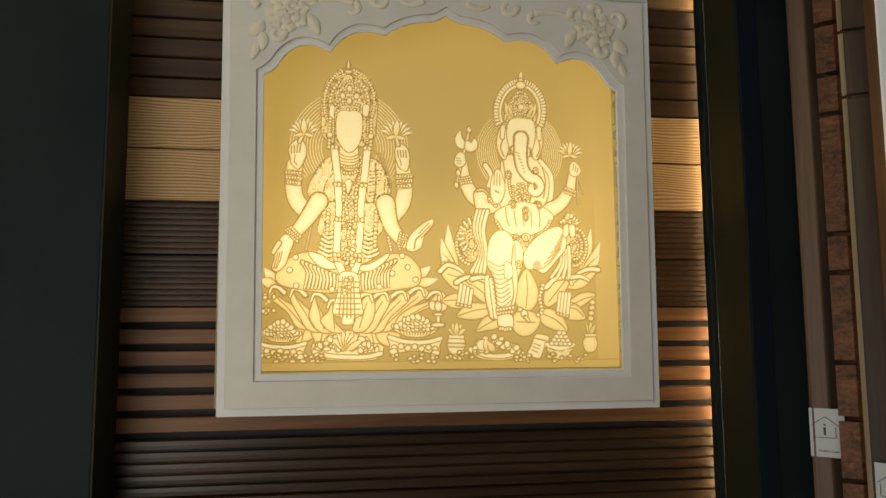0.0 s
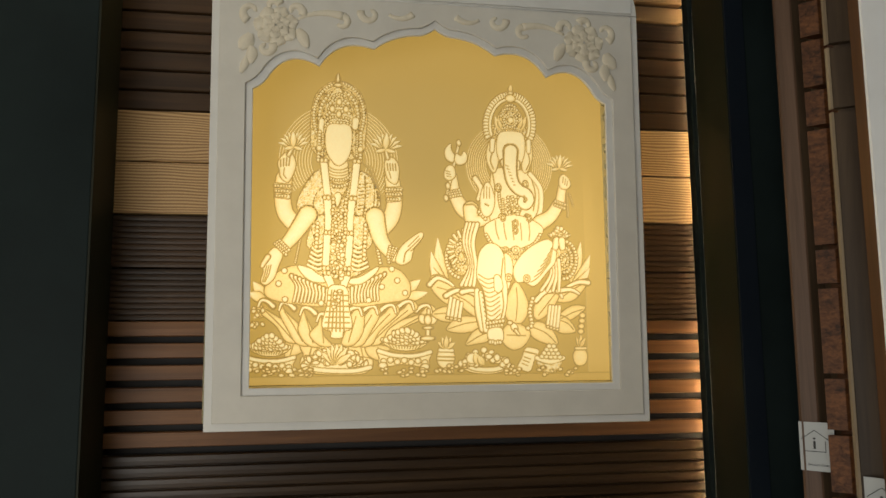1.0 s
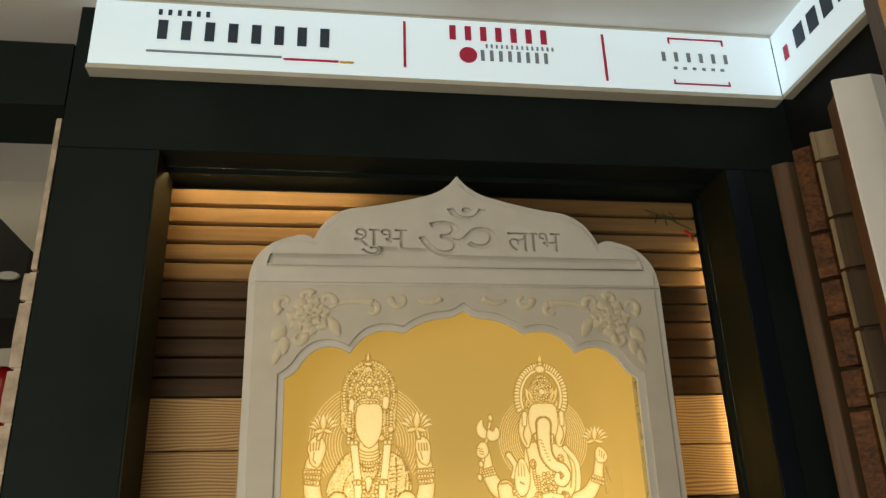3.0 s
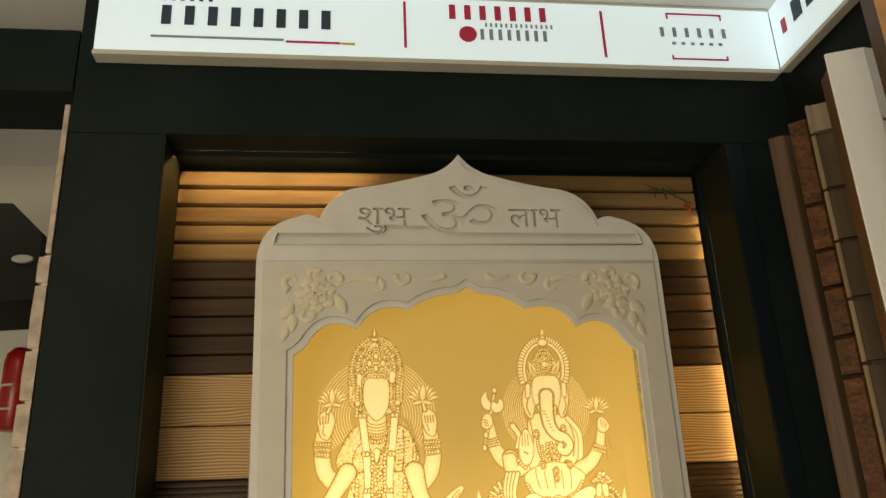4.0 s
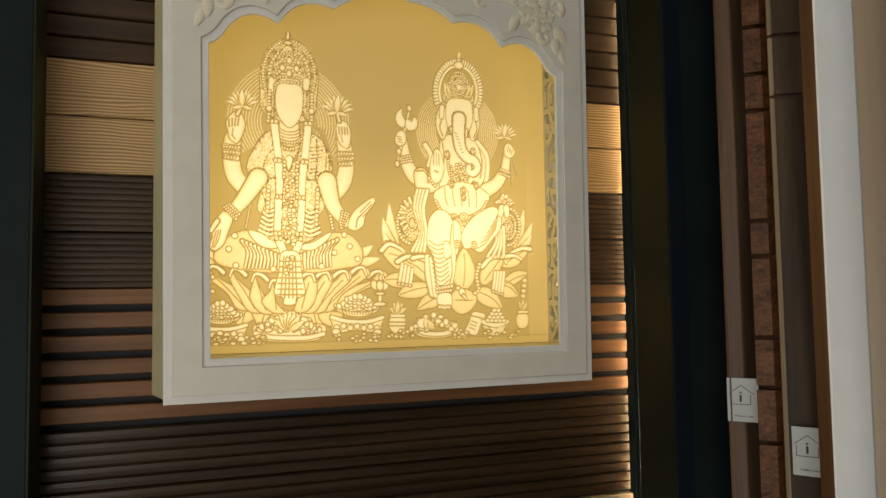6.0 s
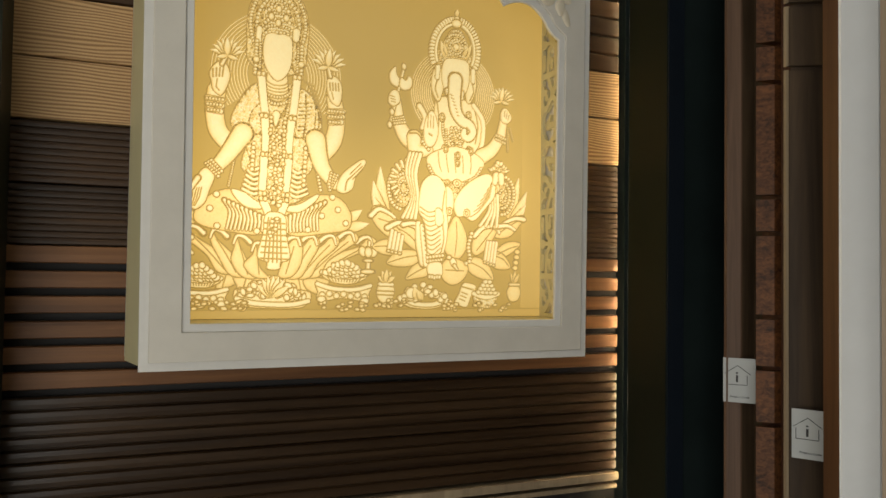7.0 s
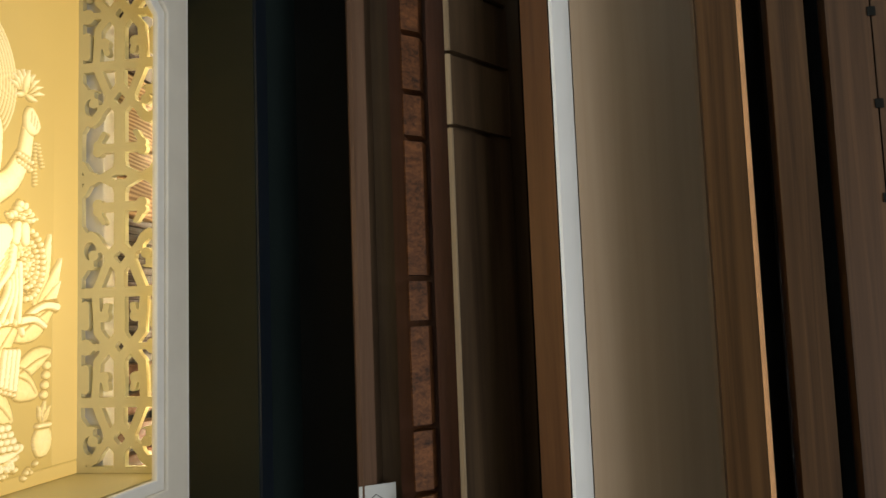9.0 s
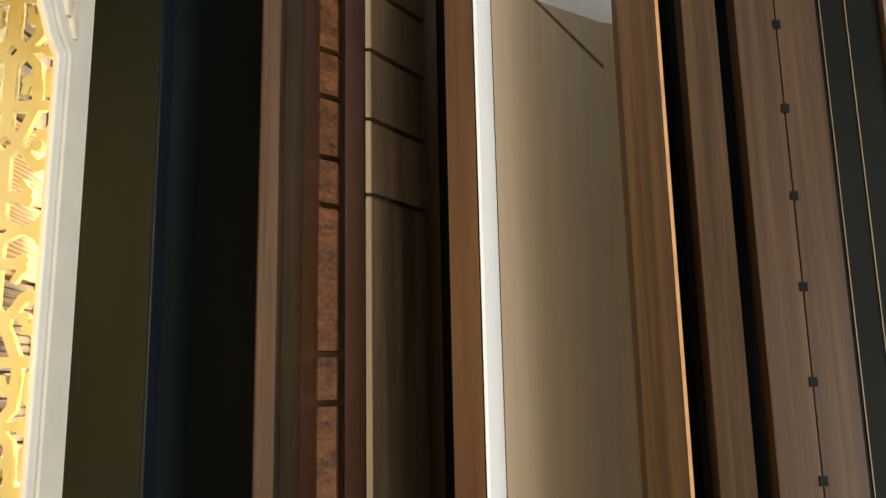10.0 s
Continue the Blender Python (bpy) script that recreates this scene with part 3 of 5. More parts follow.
class Canvas:
    """Carves rounded shapes into the sheet. Its units are those of a drawing laid over one figure."""

    def __init__(self, plan, left, top, zoom):
        self.plan, self.left, self.top, self.zoom, self.pen = plan, left, top, zoom, 1
        self.sx = 0.00112 / zoom

    def at(self, p):
        u, v = self.left + p[0] / self.zoom, self.top + p[1] / self.zoom
        across, up, taper = self.plan
        d = 1 + taper[0] * u + taper[1] * v
        return (across[0] * u + across[1] * v + across[2]) / d, (up[0] * u + up[1] * v + up[2]) / d

    def curve(self, pts, closed=False, n=6):
        """A smooth line through a few points."""
        out, m = [], len(pts)
        for i in range(m if closed else m - 1):
            pick = (lambda k: pts[k % m]) if closed else (lambda k: pts[min(max(k, 0), m - 1)])
            a, b, p, q = pick(i - 1), pick(i), pick(i + 1), pick(i + 2)
            for k in range(n):
                t = k / n
                out.append(tuple(0.5 * (2 * b[j] + (p[j] - a[j]) * t + (2 * a[j] - 5 * b[j] + 4 * p[j] - q[j]) * t * t + (3 * b[j] - a[j] - 3 * p[j] + q[j]) * t ** 3) for j in (0, 1)))
        return out if closed else out + [tuple(pts[-1])]

    def away(self, world_pts, sl, closed):
        """Distance from each place of the sheet to a line."""
        best = np.full(XX[sl].shape, 9.0)
        for (ax, az), (bx, bz) in zip(world_pts, world_pts[1:] + (world_pts[:1] if closed else [])):
            dx, dz = bx - ax, bz - az
            t = np.clip(((XX[sl] - ax) * dx + (ZZ[sl] - az) * dz) / (dx * dx + dz * dz + 1e-12), 0, 1)
            best = np.minimum(best, np.hypot(XX[sl] - ax - t * dx, ZZ[sl] - az - t * dz))
        return best

    def span(self, world_pts, more):
        xs, zs = [p[0] for p in world_pts], [p[1] for p in world_pts]
        return self.window(min(xs) - more, max(xs) + more, min(zs) - more, max(zs) + more)

    def shape(self, pts, low, high, rough=False):
        """A closed rounded form with a soft shoulder and a fine groove round it; rough forms are chased all over."""
        world_pts = [self.at(p) for p in self.curve(pts, True)]
        sl = self.span(world_pts, 2 * EDGE)
        inside = np.zeros(XX[sl].shape, bool)
        for (ax, az), (bx, bz) in zip(world_pts, world_pts[1:] + world_pts[:1]):
            if az != bz:
                cross = ((az > ZZ[sl]) != (bz > ZZ[sl])) & (XX[sl] < (bx - ax) * (ZZ[sl] - az) / (bz - az) + ax)
                inside ^= cross
        d = self.away(world_pts, sl, True)
        reach = 0.012
        h = low + (high - low) * np.sqrt(np.clip(1 - (1 - np.minimum(d / reach, 1)) ** 2, 0, 1))
        ring = ~inside & (d < EDGE)
        a, b = HH[sl], ID[sl]
        a[inside] = h[inside]
        a[ring] = -0.0009
        CHASED[sl][inside] = 1.0 if rough else 0.10
        b[inside | ring] = self.pen

    def engrave(self, pts, width):
        """A fine dark line cut into what is there."""
        world_pts = [self.at(p) for p in pts]
        half = max(width * self.sx * 0.72, 0.0008)
        sl = self.span(world_pts, 3 * half)
        d = self.away(world_pts, sl, False)
        cut = np.clip(1.6 - d / half, 0, 1)
        HH[sl] = HH[sl] * (1 - cut) + np.minimum(HH[sl], -0.0005) * cut

    def bloom(self, x, y, s, turn=0.0):
        """A small open lotus on its stalk."""
        for a in (-1.35, 1.35, -1.0, 1.0, -0.66, 0.66, -0.34, 0.34, 0.0):
            b = a + turn
            self.petal((x - math.sin(b) * 3, y + 4), (x + math.sin(b) * s, y - math.cos(b) * s * 0.95), s * (0.15 if a else 0.2), 0.0020, 0.0058, False, 0.06 * (a > 0) - 0.06 * (a < 0))
        for k in (-1, 1):
            self.petal((x, y + 4), (x + k * s * 0.6, y + s * 0.22), s * 0.13, 0.0020, 0.0054, False)

    def lay(self, s, r, low, high, hatch=None):
        """s: distance over radius. Inside rises to high; a fine groove runs round the shape."""
        win, sl = s
        inside = win < 1
        ring = (win >= 1) & (win < 1 + EDGE / r)
        h = low + (high - low) * np.sqrt(np.clip(1 - win ** 2, 0, 1))
        if hatch:
            f, ang, amp = hatch
            xx, zz = XX[sl], ZZ[sl]
            h = h + 1.7 * amp * np.sin((xx * math.cos(ang) + zz * math.sin(ang)) * f)
        a, b = HH[sl], ID[sl]
        a[inside] = h[inside]
        a[ring] = -0.0009
        CHASED[sl][inside] = 1.0 if hatch else 0.12
        b[inside | ring] = self.pen

    def window(self, x0, x1, z0, z1):
        i0, i1 = np.searchsorted(GX, (x0, x1))
        j0, j1 = np.searchsorted(GZ, (z0, z1))
        return slice(j0, j1), slice(i0, i1)

    def oval(self, x, y, rx, ry, tilt=0.0, low=0.0011, high=0.0046, hatch=None):
        cx, cz = self.at((x, y))
        rx, ry = rx * self.sx, ry * self.sx
        big = max(rx, ry) + 2 * EDGE
        sl = self.window(cx - big, cx + big, cz - big, cz + big)
        u, v = XX[sl] - cx, ZZ[sl] - cz
        c, q = math.cos(tilt), math.sin(tilt)
        a, b = (u * c + v * q) / rx, (-u * q + v * c) / ry
        self.lay((np.hypot(a, b), sl), min(rx, ry), low, high, hatch)

    def limb(self, pts, r0, r1, low=0.0011, high=0.0047, hatch=None):
        n = len(pts) - 1
        world_pts = [self.at(p) for p in pts]
        r0, r1 = r0 * self.sx, r1 * self.sx
        big = max(r0, r1) + 2 * EDGE
        xs, zs = [p[0] for p in world_pts], [p[1] for p in world_pts]
        sl = self.window(min(xs) - big, max(xs) + big, min(zs) - big, max(zs) + big)
        best = np.full(XX[sl].shape, 9.0)
        for i in range(n):
            (ax, az), (bx, bz) = world_pts[i], world_pts[i + 1]
            dx, dz = bx - ax, bz - az
            t = np.clip(((XX[sl] - ax) * dx + (ZZ[sl] - az) * dz) / (dx * dx + dz * dz + 1e-12), 0, 1)
            r = r0 + (r1 - r0) * (i + t) / n
            best = np.minimum(best, np.hypot(XX[sl] - ax - t * dx, ZZ[sl] - az - t * dz) / r)
        self.lay((best, sl), min(r0, r1), low, high, hatch)

    def petal(self, base, tip, width, low=0.0008, high=0.0044, vein=True, curve=0.0):
        (ax, az), (bx, bz) = self.at(base), self.at(tip)
        w = width * self.sx
        d = math.hypot(bx - ax, bz - az)
        ux, uz = (bx - ax) / d, (bz - az) / d
        big = w + d * abs(curve) + 2 * EDGE
        sl = self.window(min(ax, bx) - big, max(ax, bx) + big, min(az, bz) - big, max(az, bz) + big)
        t = ((XX[sl] - ax) * ux + (ZZ[sl] - az) * uz) / d
        k = -(XX[sl] - ax) * uz + (ZZ[sl] - az) * ux - curve * d * np.sin(np.pi * np.clip(t, 0, 1))
        half = w * np.sin(np.pi * np.clip(t, 0, 1) ** 0.8) ** 0.85 + 1e-5
        s = np.abs(k) / half
        s = np.where((t < 0) | (t > 1), 9, s)
        self.lay((s, sl), w, low, high)
        face = s < 1
        HH[sl][face] *= (0.42 + 0.62 * np.clip(t, 0, 1))[face]
        if vein:
            a = HH[sl]
            a[(np.abs(k) < 0.0006) & (t > 0.08) & (t < 0.9)] -= 0.0012

    def beads(self, pts, r, gap=1.9, low=0.0014, high=0.0054):
        rest, r = 0.0, r * 0.84
        for (ax, ay), (bx, by) in zip(pts, pts[1:]):
            d = math.hypot(bx - ax, by - ay)
            s = rest
            while s < d:
                self.oval(ax + (bx - ax) * s / d, ay + (by - ay) * s / d, r, r, 0, low, high)
                s += r * gap
            rest = s - d

    def ring(self, x, y, rx, ry, a0, a1, n=40):
        return [(x + rx * math.cos(a0 + (a1 - a0) * i / n), y - ry * math.sin(a0 + (a1 - a0) * i / n)) for i in range(n + 1)]

    def rays(self, x, y, r0, r1, count, a0, a1):
        """Fine concentric lines of light behind a head."""
        cx, cz = self.at((x, y))
        d = np.hypot(XX - cx, (ZZ - cz)) / self.sx
        ang = np.arctan2(ZZ - cz, XX - cx)
        ang = np.where(ang < -math.pi / 2, ang + 2 * math.pi, ang)
        band = (d > r0) & (d < r1) & (ang > a0) & (ang < a1) & (HH == 0)
        HH[band] += 0.0046 * np.clip(np.sin((d[band] - r0) / (r1 - r0) * 2 * math.pi * count), 0, 1)

    def bowl(self, x, y, w, h, heap, grain, foot):
        """A heaped bowl; foot is the half width of the stand below it, or nothing."""
        rng = random.Random(int(x * 7 + y))
        if foot:
            self.shape([(x - foot, y + h * 2.0), (x, y + h * 2.5), (x + foot, y + h * 1.9), (x + foot * 0.96, y + h * 3.4), (x + foot * 0.9, y + h * 4.8), (x, y + h * 4.4), (x - foot * 0.9, y + h * 5.0), (x - foot * 0.96, y + h * 3.4)],
                       0.0024, 0.0044)
            self.limb(self.curve([(x - foot, y + h * 2.1), (x - foot * 0.4, y + h * 2.8), (x + foot * 0.4, y + h * 2.8), (x + foot, y + h * 2.0)]), h * 0.36, h * 0.36, 0.0032, 0.0056)
            for k in range(7):
                u = -0.8 + 1.6 * k / 6
                self.oval(x + u * foot, y + h * (4.0 - 0.3 * (k % 2)), foot * 0.11, h * 0.5, 0, 0.0024, 0.0050)
            for k in (-1, 1):
                self.oval(x + k * foot * 0.82, y + h * 4.7, foot * 0.16, h * 0.5, 0, 0.0028, 0.0050)
        self.shape([(x - w * 0.9, y + h * 0.3), (x + w * 0.9, y + h * 0.3), (x + w * 0.6, y + h * 1.5), (x, y + h * 1.9), (x - w * 0.6, y + h * 1.5)], 0.0024, 0.0046)
        for k in range(11):
            u = -0.75 + 1.5 * k / 10
            self.engrave([(x + u * w, y + h * 0.7), (x + u * w * 0.8, y + h * 1.5)], 3)
        self.limb(self.curve([(x - w, y), (x - w * 0.4, y + h * 0.55), (x + w * 0.4, y + h * 0.55), (x + w, y)]), h * 0.34, h * 0.34, 0.0034, 0.0056)
        for row in range(5):
            n = max(2, int((1 - row * 0.19) * w * 1.55 / grain))
            for i in range(n):
                u = (i + 0.5) / n * 2 - 1
                self.oval(x + u * w * 0.88 * (1 - row * 0.18) + rng.uniform(-2, 2), y - row * heap * 0.22 + h * 0.3 * (1 - abs(u)) + rng.uniform(-3, 3), grain * rng.uniform(0.85, 1.2), grain * 0.85, rng.uniform(0, 3), 0.0030, 0.0058)


# Both figures are drawn over one sheet; each passage has its own origin and scale on that drawing.
DRAWING = ((0.00115071, -3.9519e-05, -0.878556), (-0.000211669, -0.00100307, 2.229428), (-0.0001136, 8.23007e-05))


# the four-armed figure on a lotus: halo, crown, shoulders and raised arms
c = Canvas(DRAWING, 470, 160, 2.83)
c.pen = 0
c.rays(448, 470, 140, 312, 12, -0.62, math.pi + 0.62)
c.pen = 2
c.shape([(322, 420), (308, 330), (308, 225), (332, 140), (385, 92), (432, 78), (490, 92), (545, 140), (574, 230), (572, 330), (556, 430), (440, 470)], 0.0016, 0.0026, True)
c.beads(c.ring(440, 250, 121, 160, -0.75, math.pi + 0.75), 9.5, 1.75)
c.engrave(c.ring(440, 252, 106, 142, -0.6, math.pi + 0.6), 3)
c.beads(c.ring(440, 255, 93, 126, -0.55, math.pi + 0.55), 10, 2.1)
c.engrave(c.ring(440, 260, 79, 110, -0.4, math.pi + 0.4), 3)
c.shape([(372, 300), (376, 215), (396, 150), (432, 112), (472, 145), (496, 215), (508, 300), (440, 318)], 0.0026, 0.0042, True)
for k, (y, w) in enumerate(((290, 62), (262, 60), (234, 56), (206, 50), (178, 42), (152, 30))):
    c.beads(c.ring(440, y + 10, w, 18, math.pi, 0, 16), 8 if k % 2 else 10, 1.9)
for x, y in ((440, 240), (408, 215), (474, 215), (440, 180)):
    c.oval(x, y, 13, 16)
c.oval(432, 98, 20, 8)
c.oval(431, 82, 15, 7)
c.limb([(431, 74), (431, 42)], 8, 2)
for s in (-1, 1):
    c.limb([(444 + s * 66, 318), (444 + s * 72, 380), (444 + s * 84, 440)], 12, 10, 0.0012, 0.0028, (2600, 0.4, 0.0009))
c.limb([(358, 275), (356, 330)], 12, 12, 0.0034, 0.0056)
c.limb([(522, 270), (520, 300)], 17, 15, 0.0030, 0.0050)
for s, x in ((-1, 350), (1, 548)):
    c.beads([(x, 330), (x + s * 2, 470)], 10, 1.8)
    c.beads([(x - s * 16, 340), (x - s * 16, 450)], 7, 1.9)
    c.oval(x, 408, 14, 14)
# raised arms behind
c.limb(c.curve([(186, 560), (180, 640), (198, 730), (255, 790)]), 40, 40)
c.limb(c.curve([(704, 540), (722, 640), (706, 735), (650, 800)]), 36, 44)
for x, y, s in ((180, 598, 1), (716, 598, -1)):
    for k in range(3):
        c.limb([(x - 34 + k * 4, y + k * 24 - s * 3), (x + 34 - k * 4, y + k * 24 + s * 3)], 11, 11, 0.0022, 0.0056)
        c.beads([(x - 34 + k * 4, y + k * 24), (x + 34 - k * 4, y + k * 24)], 8, 2.0)
c.shape([(160, 468), (190, 436), (224, 446), (240, 490), (228, 540), (205, 578), (172, 560), (162, 520), (154, 495)], 0.0022, 0.0050)
c.shape([(668, 470), (682, 444), (712, 448), (734, 478), (738, 530), (726, 570), (694, 560), (674, 520)], 0.0022, 0.0050)
for k in range(4):
    c.engrave([(166 + k * 15, 470 - k * 4), (168 + k * 13, 504 - k * 2)], 4)
    c.engrave([(680 + k * 13, 474), (684 + k * 13, 506)], 4)
c.engrave([(186, 510), (182, 545), (196, 560)], 3)
c.engrave([(690, 512), (700, 545)], 3)
c.limb([(204, 446), (222, 410)], 8, 6)
c.limb([(682, 446), (672, 412)], 8, 6)
c.bloom(226, 402, 76, -0.05)
c.bloom(670, 400, 82, 0.05)
# shoulders, draped cloth and the plain oval of the head
c.shape([(398, 505), (340, 520), (288, 588), (252, 692), (326, 752), (320, 900), (586, 900), (640, 720), (650, 632), (606, 545), (545, 508), (490, 500)], 0.0018, 0.0036, True)
c.shape([(346, 520), (288, 592), (252, 690), (300, 738), (352, 650), (372, 560)], 0.0024, 0.0042, True)
c.shape([(540, 516), (606, 552), (622, 640), (600, 760), (548, 880), (520, 860), (540, 700), (536, 600)], 0.0026, 0.0044, True)
for k in range(16):
    c.engrave([(544 + k * 0.5, 580 + k * 17), (606 - k * 3, 572 + k * 17)], 3)
c.engrave(c.curve([(574, 540), (580, 640), (566, 760), (540, 850)]), 4)
c.engrave(c.curve([(616, 560), (640, 640), (622, 740), (570, 860)]), 5)
for k in range(4):
    c.engrave(c.curve([(560 + k * 16, 470 + k * 8), (600 + k * 14, 520 + k * 24), (636 + k * 8, 610 + k * 30)]), 4)
c.shape([(376, 600), (340, 640), (334, 700), (370, 730), (396, 690), (392, 630)], 0.0026, 0.0042, True)
c.limb([(445, 470), (446, 530)], 46, 52, 0.0030, 0.0042)
c.shape([(386, 305), (379, 365), (388, 425), (416, 470), (446, 490), (478, 470), (500, 425), (507, 360), (500, 305), (472, 288), (442, 291), (412, 288)], 0.0038, 0.0048)
for k in range(3):
    c.engrave(c.ring(446, 486 + k * 14, 48 + k * 4, 26, math.pi * 1.08, math.pi * 1.92), 3)
c.beads(c.ring(446, 520, 64, 42, math.pi * 1.02, math.pi * 1.98), 8, 1.8)
c.beads(c.ring(446, 530, 72, 62, math.pi * 1.02, math.pi * 1.98), 9, 1.8)
c.beads(c.ring(446, 540, 62, 110, math.pi * 1.02, math.pi * 1.98), 8, 1.8)
c.engrave([(400, 590), (420, 650), (446, 700), (470, 650), (496, 590)], 6)
c.beads(c.ring(446, 580, 52, 150, math.pi * 1.05, math.pi * 1.95), 8, 1.8)
c.shape([(430, 640), (446, 690), (464, 640), (448, 622)], 0.0030, 0.0052)

# lap, hands, garlands and the lotus
c = Canvas(DRAWING, 470, 430, 2.78)
c.pen = 1
for tip, base, w in (((842, 262), (760, 330), 26), ((878, 322), (770, 352), 24), ((52, 296), (110, 372), 26), ((30, 350), (112, 380), 24), ((60, 470), (120, 420), 22)):
    c.petal(base, tip, w, 0.0014, 0.0050, False)
for x, s in ((250, -1), (340, -1), (420, -1), (500, 1), (570, 1), (650, 1)):
    c.shape([(x - 52, 585), (x + 52, 585), (x + 46, 620), (x + s * 26, 655), (x - 40, 632)], 0.0008, 0.0028)
    c.engrave([(x, 590), (x + s * 12, 640)], 3)
for s, rows in ((1, ((884, 380, 676, 560), (800, 364, 622, 572), (716, 384, 580, 580), (630, 392, 540, 582), (556, 400, 505, 580))),
                (-1, ((92, 380, 250, 575), (192, 388, 300, 585), (292, 408, 350, 590), (372, 436, 400, 588)))):
    for i, (tx, ty, bx, by) in enumerate(rows):
        w = 60 - i * 4
        c.shape([(bx - w * 0.55, by), (bx + s * 30 - w * 0.9, (by + ty) / 2 + 26), (tx - s * 20 - w * 0.55, ty + 52), (tx, ty), (tx + s * 8 + w * 0.35, ty + 40), (bx + s * 40 + w * 0.7, (by + ty) / 2 + 30), (bx + w * 0.7, by)], 0.0010, 0.0031)
        c.limb(c.curve([(tx - s * 58, ty + 30), (tx - s * 30, ty + 8), (tx, ty + 6), (tx + s * 14, ty + 40)]), 9, 4, 0.0030, 0.0054)
        c.engrave(c.curve([(tx - s * 14, ty + 46), ((tx + bx) / 2 - s * 2, (ty + by) / 2 + 10), (bx + s * 6, by - 12)]), 3)
c.pen = 2
c.shape([(106, 335), (150, 262), (250, 214), (370, 250), (440, 320), (400, 398), (260, 396), (140, 376)], 0.0014, 0.0028)
c.shape([(468, 330), (530, 266), (640, 212), (735, 218), (788, 275), (794, 330), (768, 360), (690, 376), (560, 398), (500, 380)], 0.0014, 0.0028)
for k in range(10):
    c.limb(c.curve([(232 + k * 19, 262 + k * 7), (258 + k * 16, 310 + k * 5), (246 + k * 17, 386)]), 7, 4, 0.0030, 0.0052)
    c.limb(c.curve([(672 - k * 19, 240 + k * 9), (640 - k * 15, 290 + k * 8), (644 - k * 15, 366 + k * 2)]), 7, 4, 0.0030, 0.0052)
c.shape([(262, 214), (320, 226), (392, 262), (392, 288), (330, 286), (284, 254)], 0.0034, 0.0056)
c.shape([(505, 272), (560, 256), (636, 208), (630, 236), (568, 288), (508, 292)], 0.0034, 0.0056)
for x, y in ((172, 302), (205, 376), (376, 388), (660, 302), (732, 270), (771, 328), (600, 368), (704, 216), (198, 240)):
    c.oval(x, y, 12, 12, 0, 0.0034, 0.0058)
c.shape([(330, -20), (345, 120), (318, 205), (390, 262), (510, 262), (590, 205), (560, 110), (590, -20)], 0.0018, 0.0036, True)
for s, x0 in ((-1, 362), (1, 536)):
    for k in range(6):
        c.limb(c.curve([(x0 - s * 30, 104 + k * 22), (x0 + s * 8, 122 + k * 21), (x0 + s * (30 + k * 5), 108 + k * 20)]), 7, 6, 0.0030, 0.0050)
c.beads([(348, 10), (344, 130)], 11, 2.0)
c.beads([(575, 10), (572, 190)], 11, 2.2)
c.beads([(612, 30), (650, 190)], 8, 2.2)
c.engrave([(630, 60), (662, 200)], 4)
c.beads([(272, 60), (248, 200)], 5, 2.4)
# lowered arms
c.limb(c.curve([(300, -30), (236, 70), (178, 140)]), 44, 24)
c.limb(c.curve([(618, -30), (650, 80), (712, 156)]), 46, 26)
c.shape([(146, 132), (186, 160), (166, 228), (148, 280), (112, 310), (88, 292), (100, 246), (90, 214), (112, 172)], 0.0024, 0.0050)
c.limb(c.curve([(118, 176), (100, 205), (92, 222)]), 11, 8)
for k in range(3):
    c.engrave([(134 - k * 10, 216 + k * 2), (126 - k * 12, 258 + k * 8), (108 - k * 6, 296)], 3)
c.shape([(722, 176), (738, 122), (772, 82), (832, 38), (848, 56), (806, 118), (792, 172), (752, 194)], 0.0024, 0.0050)
for k in range(3):
    c.engrave([(778 + k * 7, 108 + k * 10), (826 + k * 7, 56 + k * 12)], 3)
c.engrave(c.curve([(760, 180), (766, 140), (784, 120)]), 4)
for k in range(3):
    c.beads([(150 + k * 11, 112 - k * 7), (206 + k * 7, 166 - k * 11)], 8, 1.8)
    c.beads([(722 - k * 14, 118 - k * 4), (690 - k * 3, 186 - k * 12)], 8, 1.8)
# flower garlands and the hanging pleats
for path in ([(368, -285), (382, -180), (392, -120)], [(390, -110), (398, -20), (398, 40)], [(394, 62), (394, 130), (392, 200)], [(402, 262), (414, 284), (426, 318)],
             [(524, -285), (516, -180), (510, -120)], [(508, -110), (500, -20), (500, 40)], [(500, 62), (500, 130), (494, 200)], [(492, 262), (484, 284), (476, 318)]):
    c.limb(path, 17, 16, 0.0044, 0.0060)
for x0, y0 in ((386, -114), (398, 52), (394, 222), (512, -114), (500, 52), (494, 222), (368, -292), (524, -292), (398, 244), (492, 244)):
    c.oval(x0 - 9, y0, 9, 10)
    c.oval(x0 + 9, y0, 9, 10)
rng = random.Random(3)
for k in range(13):
    for x in (420, 478):
        c.oval(x + rng.uniform(-3, 3), -110 + k * 18, 8, 8)
for k in range(60):
    c.oval(447 + rng.uniform(-26, 26), 90 + rng.uniform(0, 180), rng.uniform(7, 12), rng.uniform(7, 10), rng.uniform(0, 3), 0.0034, 0.0056)
for k in range(26):
    c.oval(447 + rng.uniform(-20, 20), -70 + rng.uniform(0, 150), rng.uniform(6, 10), rng.uniform(6, 9), rng.uniform(0, 3), 0.0030, 0.0052)
c.shape([(410, 318), (448, 300), (496, 318), (506, 400), (524, 496), (484, 520), (480, 548), (430, 550), (426, 520), (384, 496), (404, 400)], 0.0036, 0.0054)
for k in range(5):
    c.engrave([(424 + k * 13, 326), (412 + k * 19, 520)], 4)
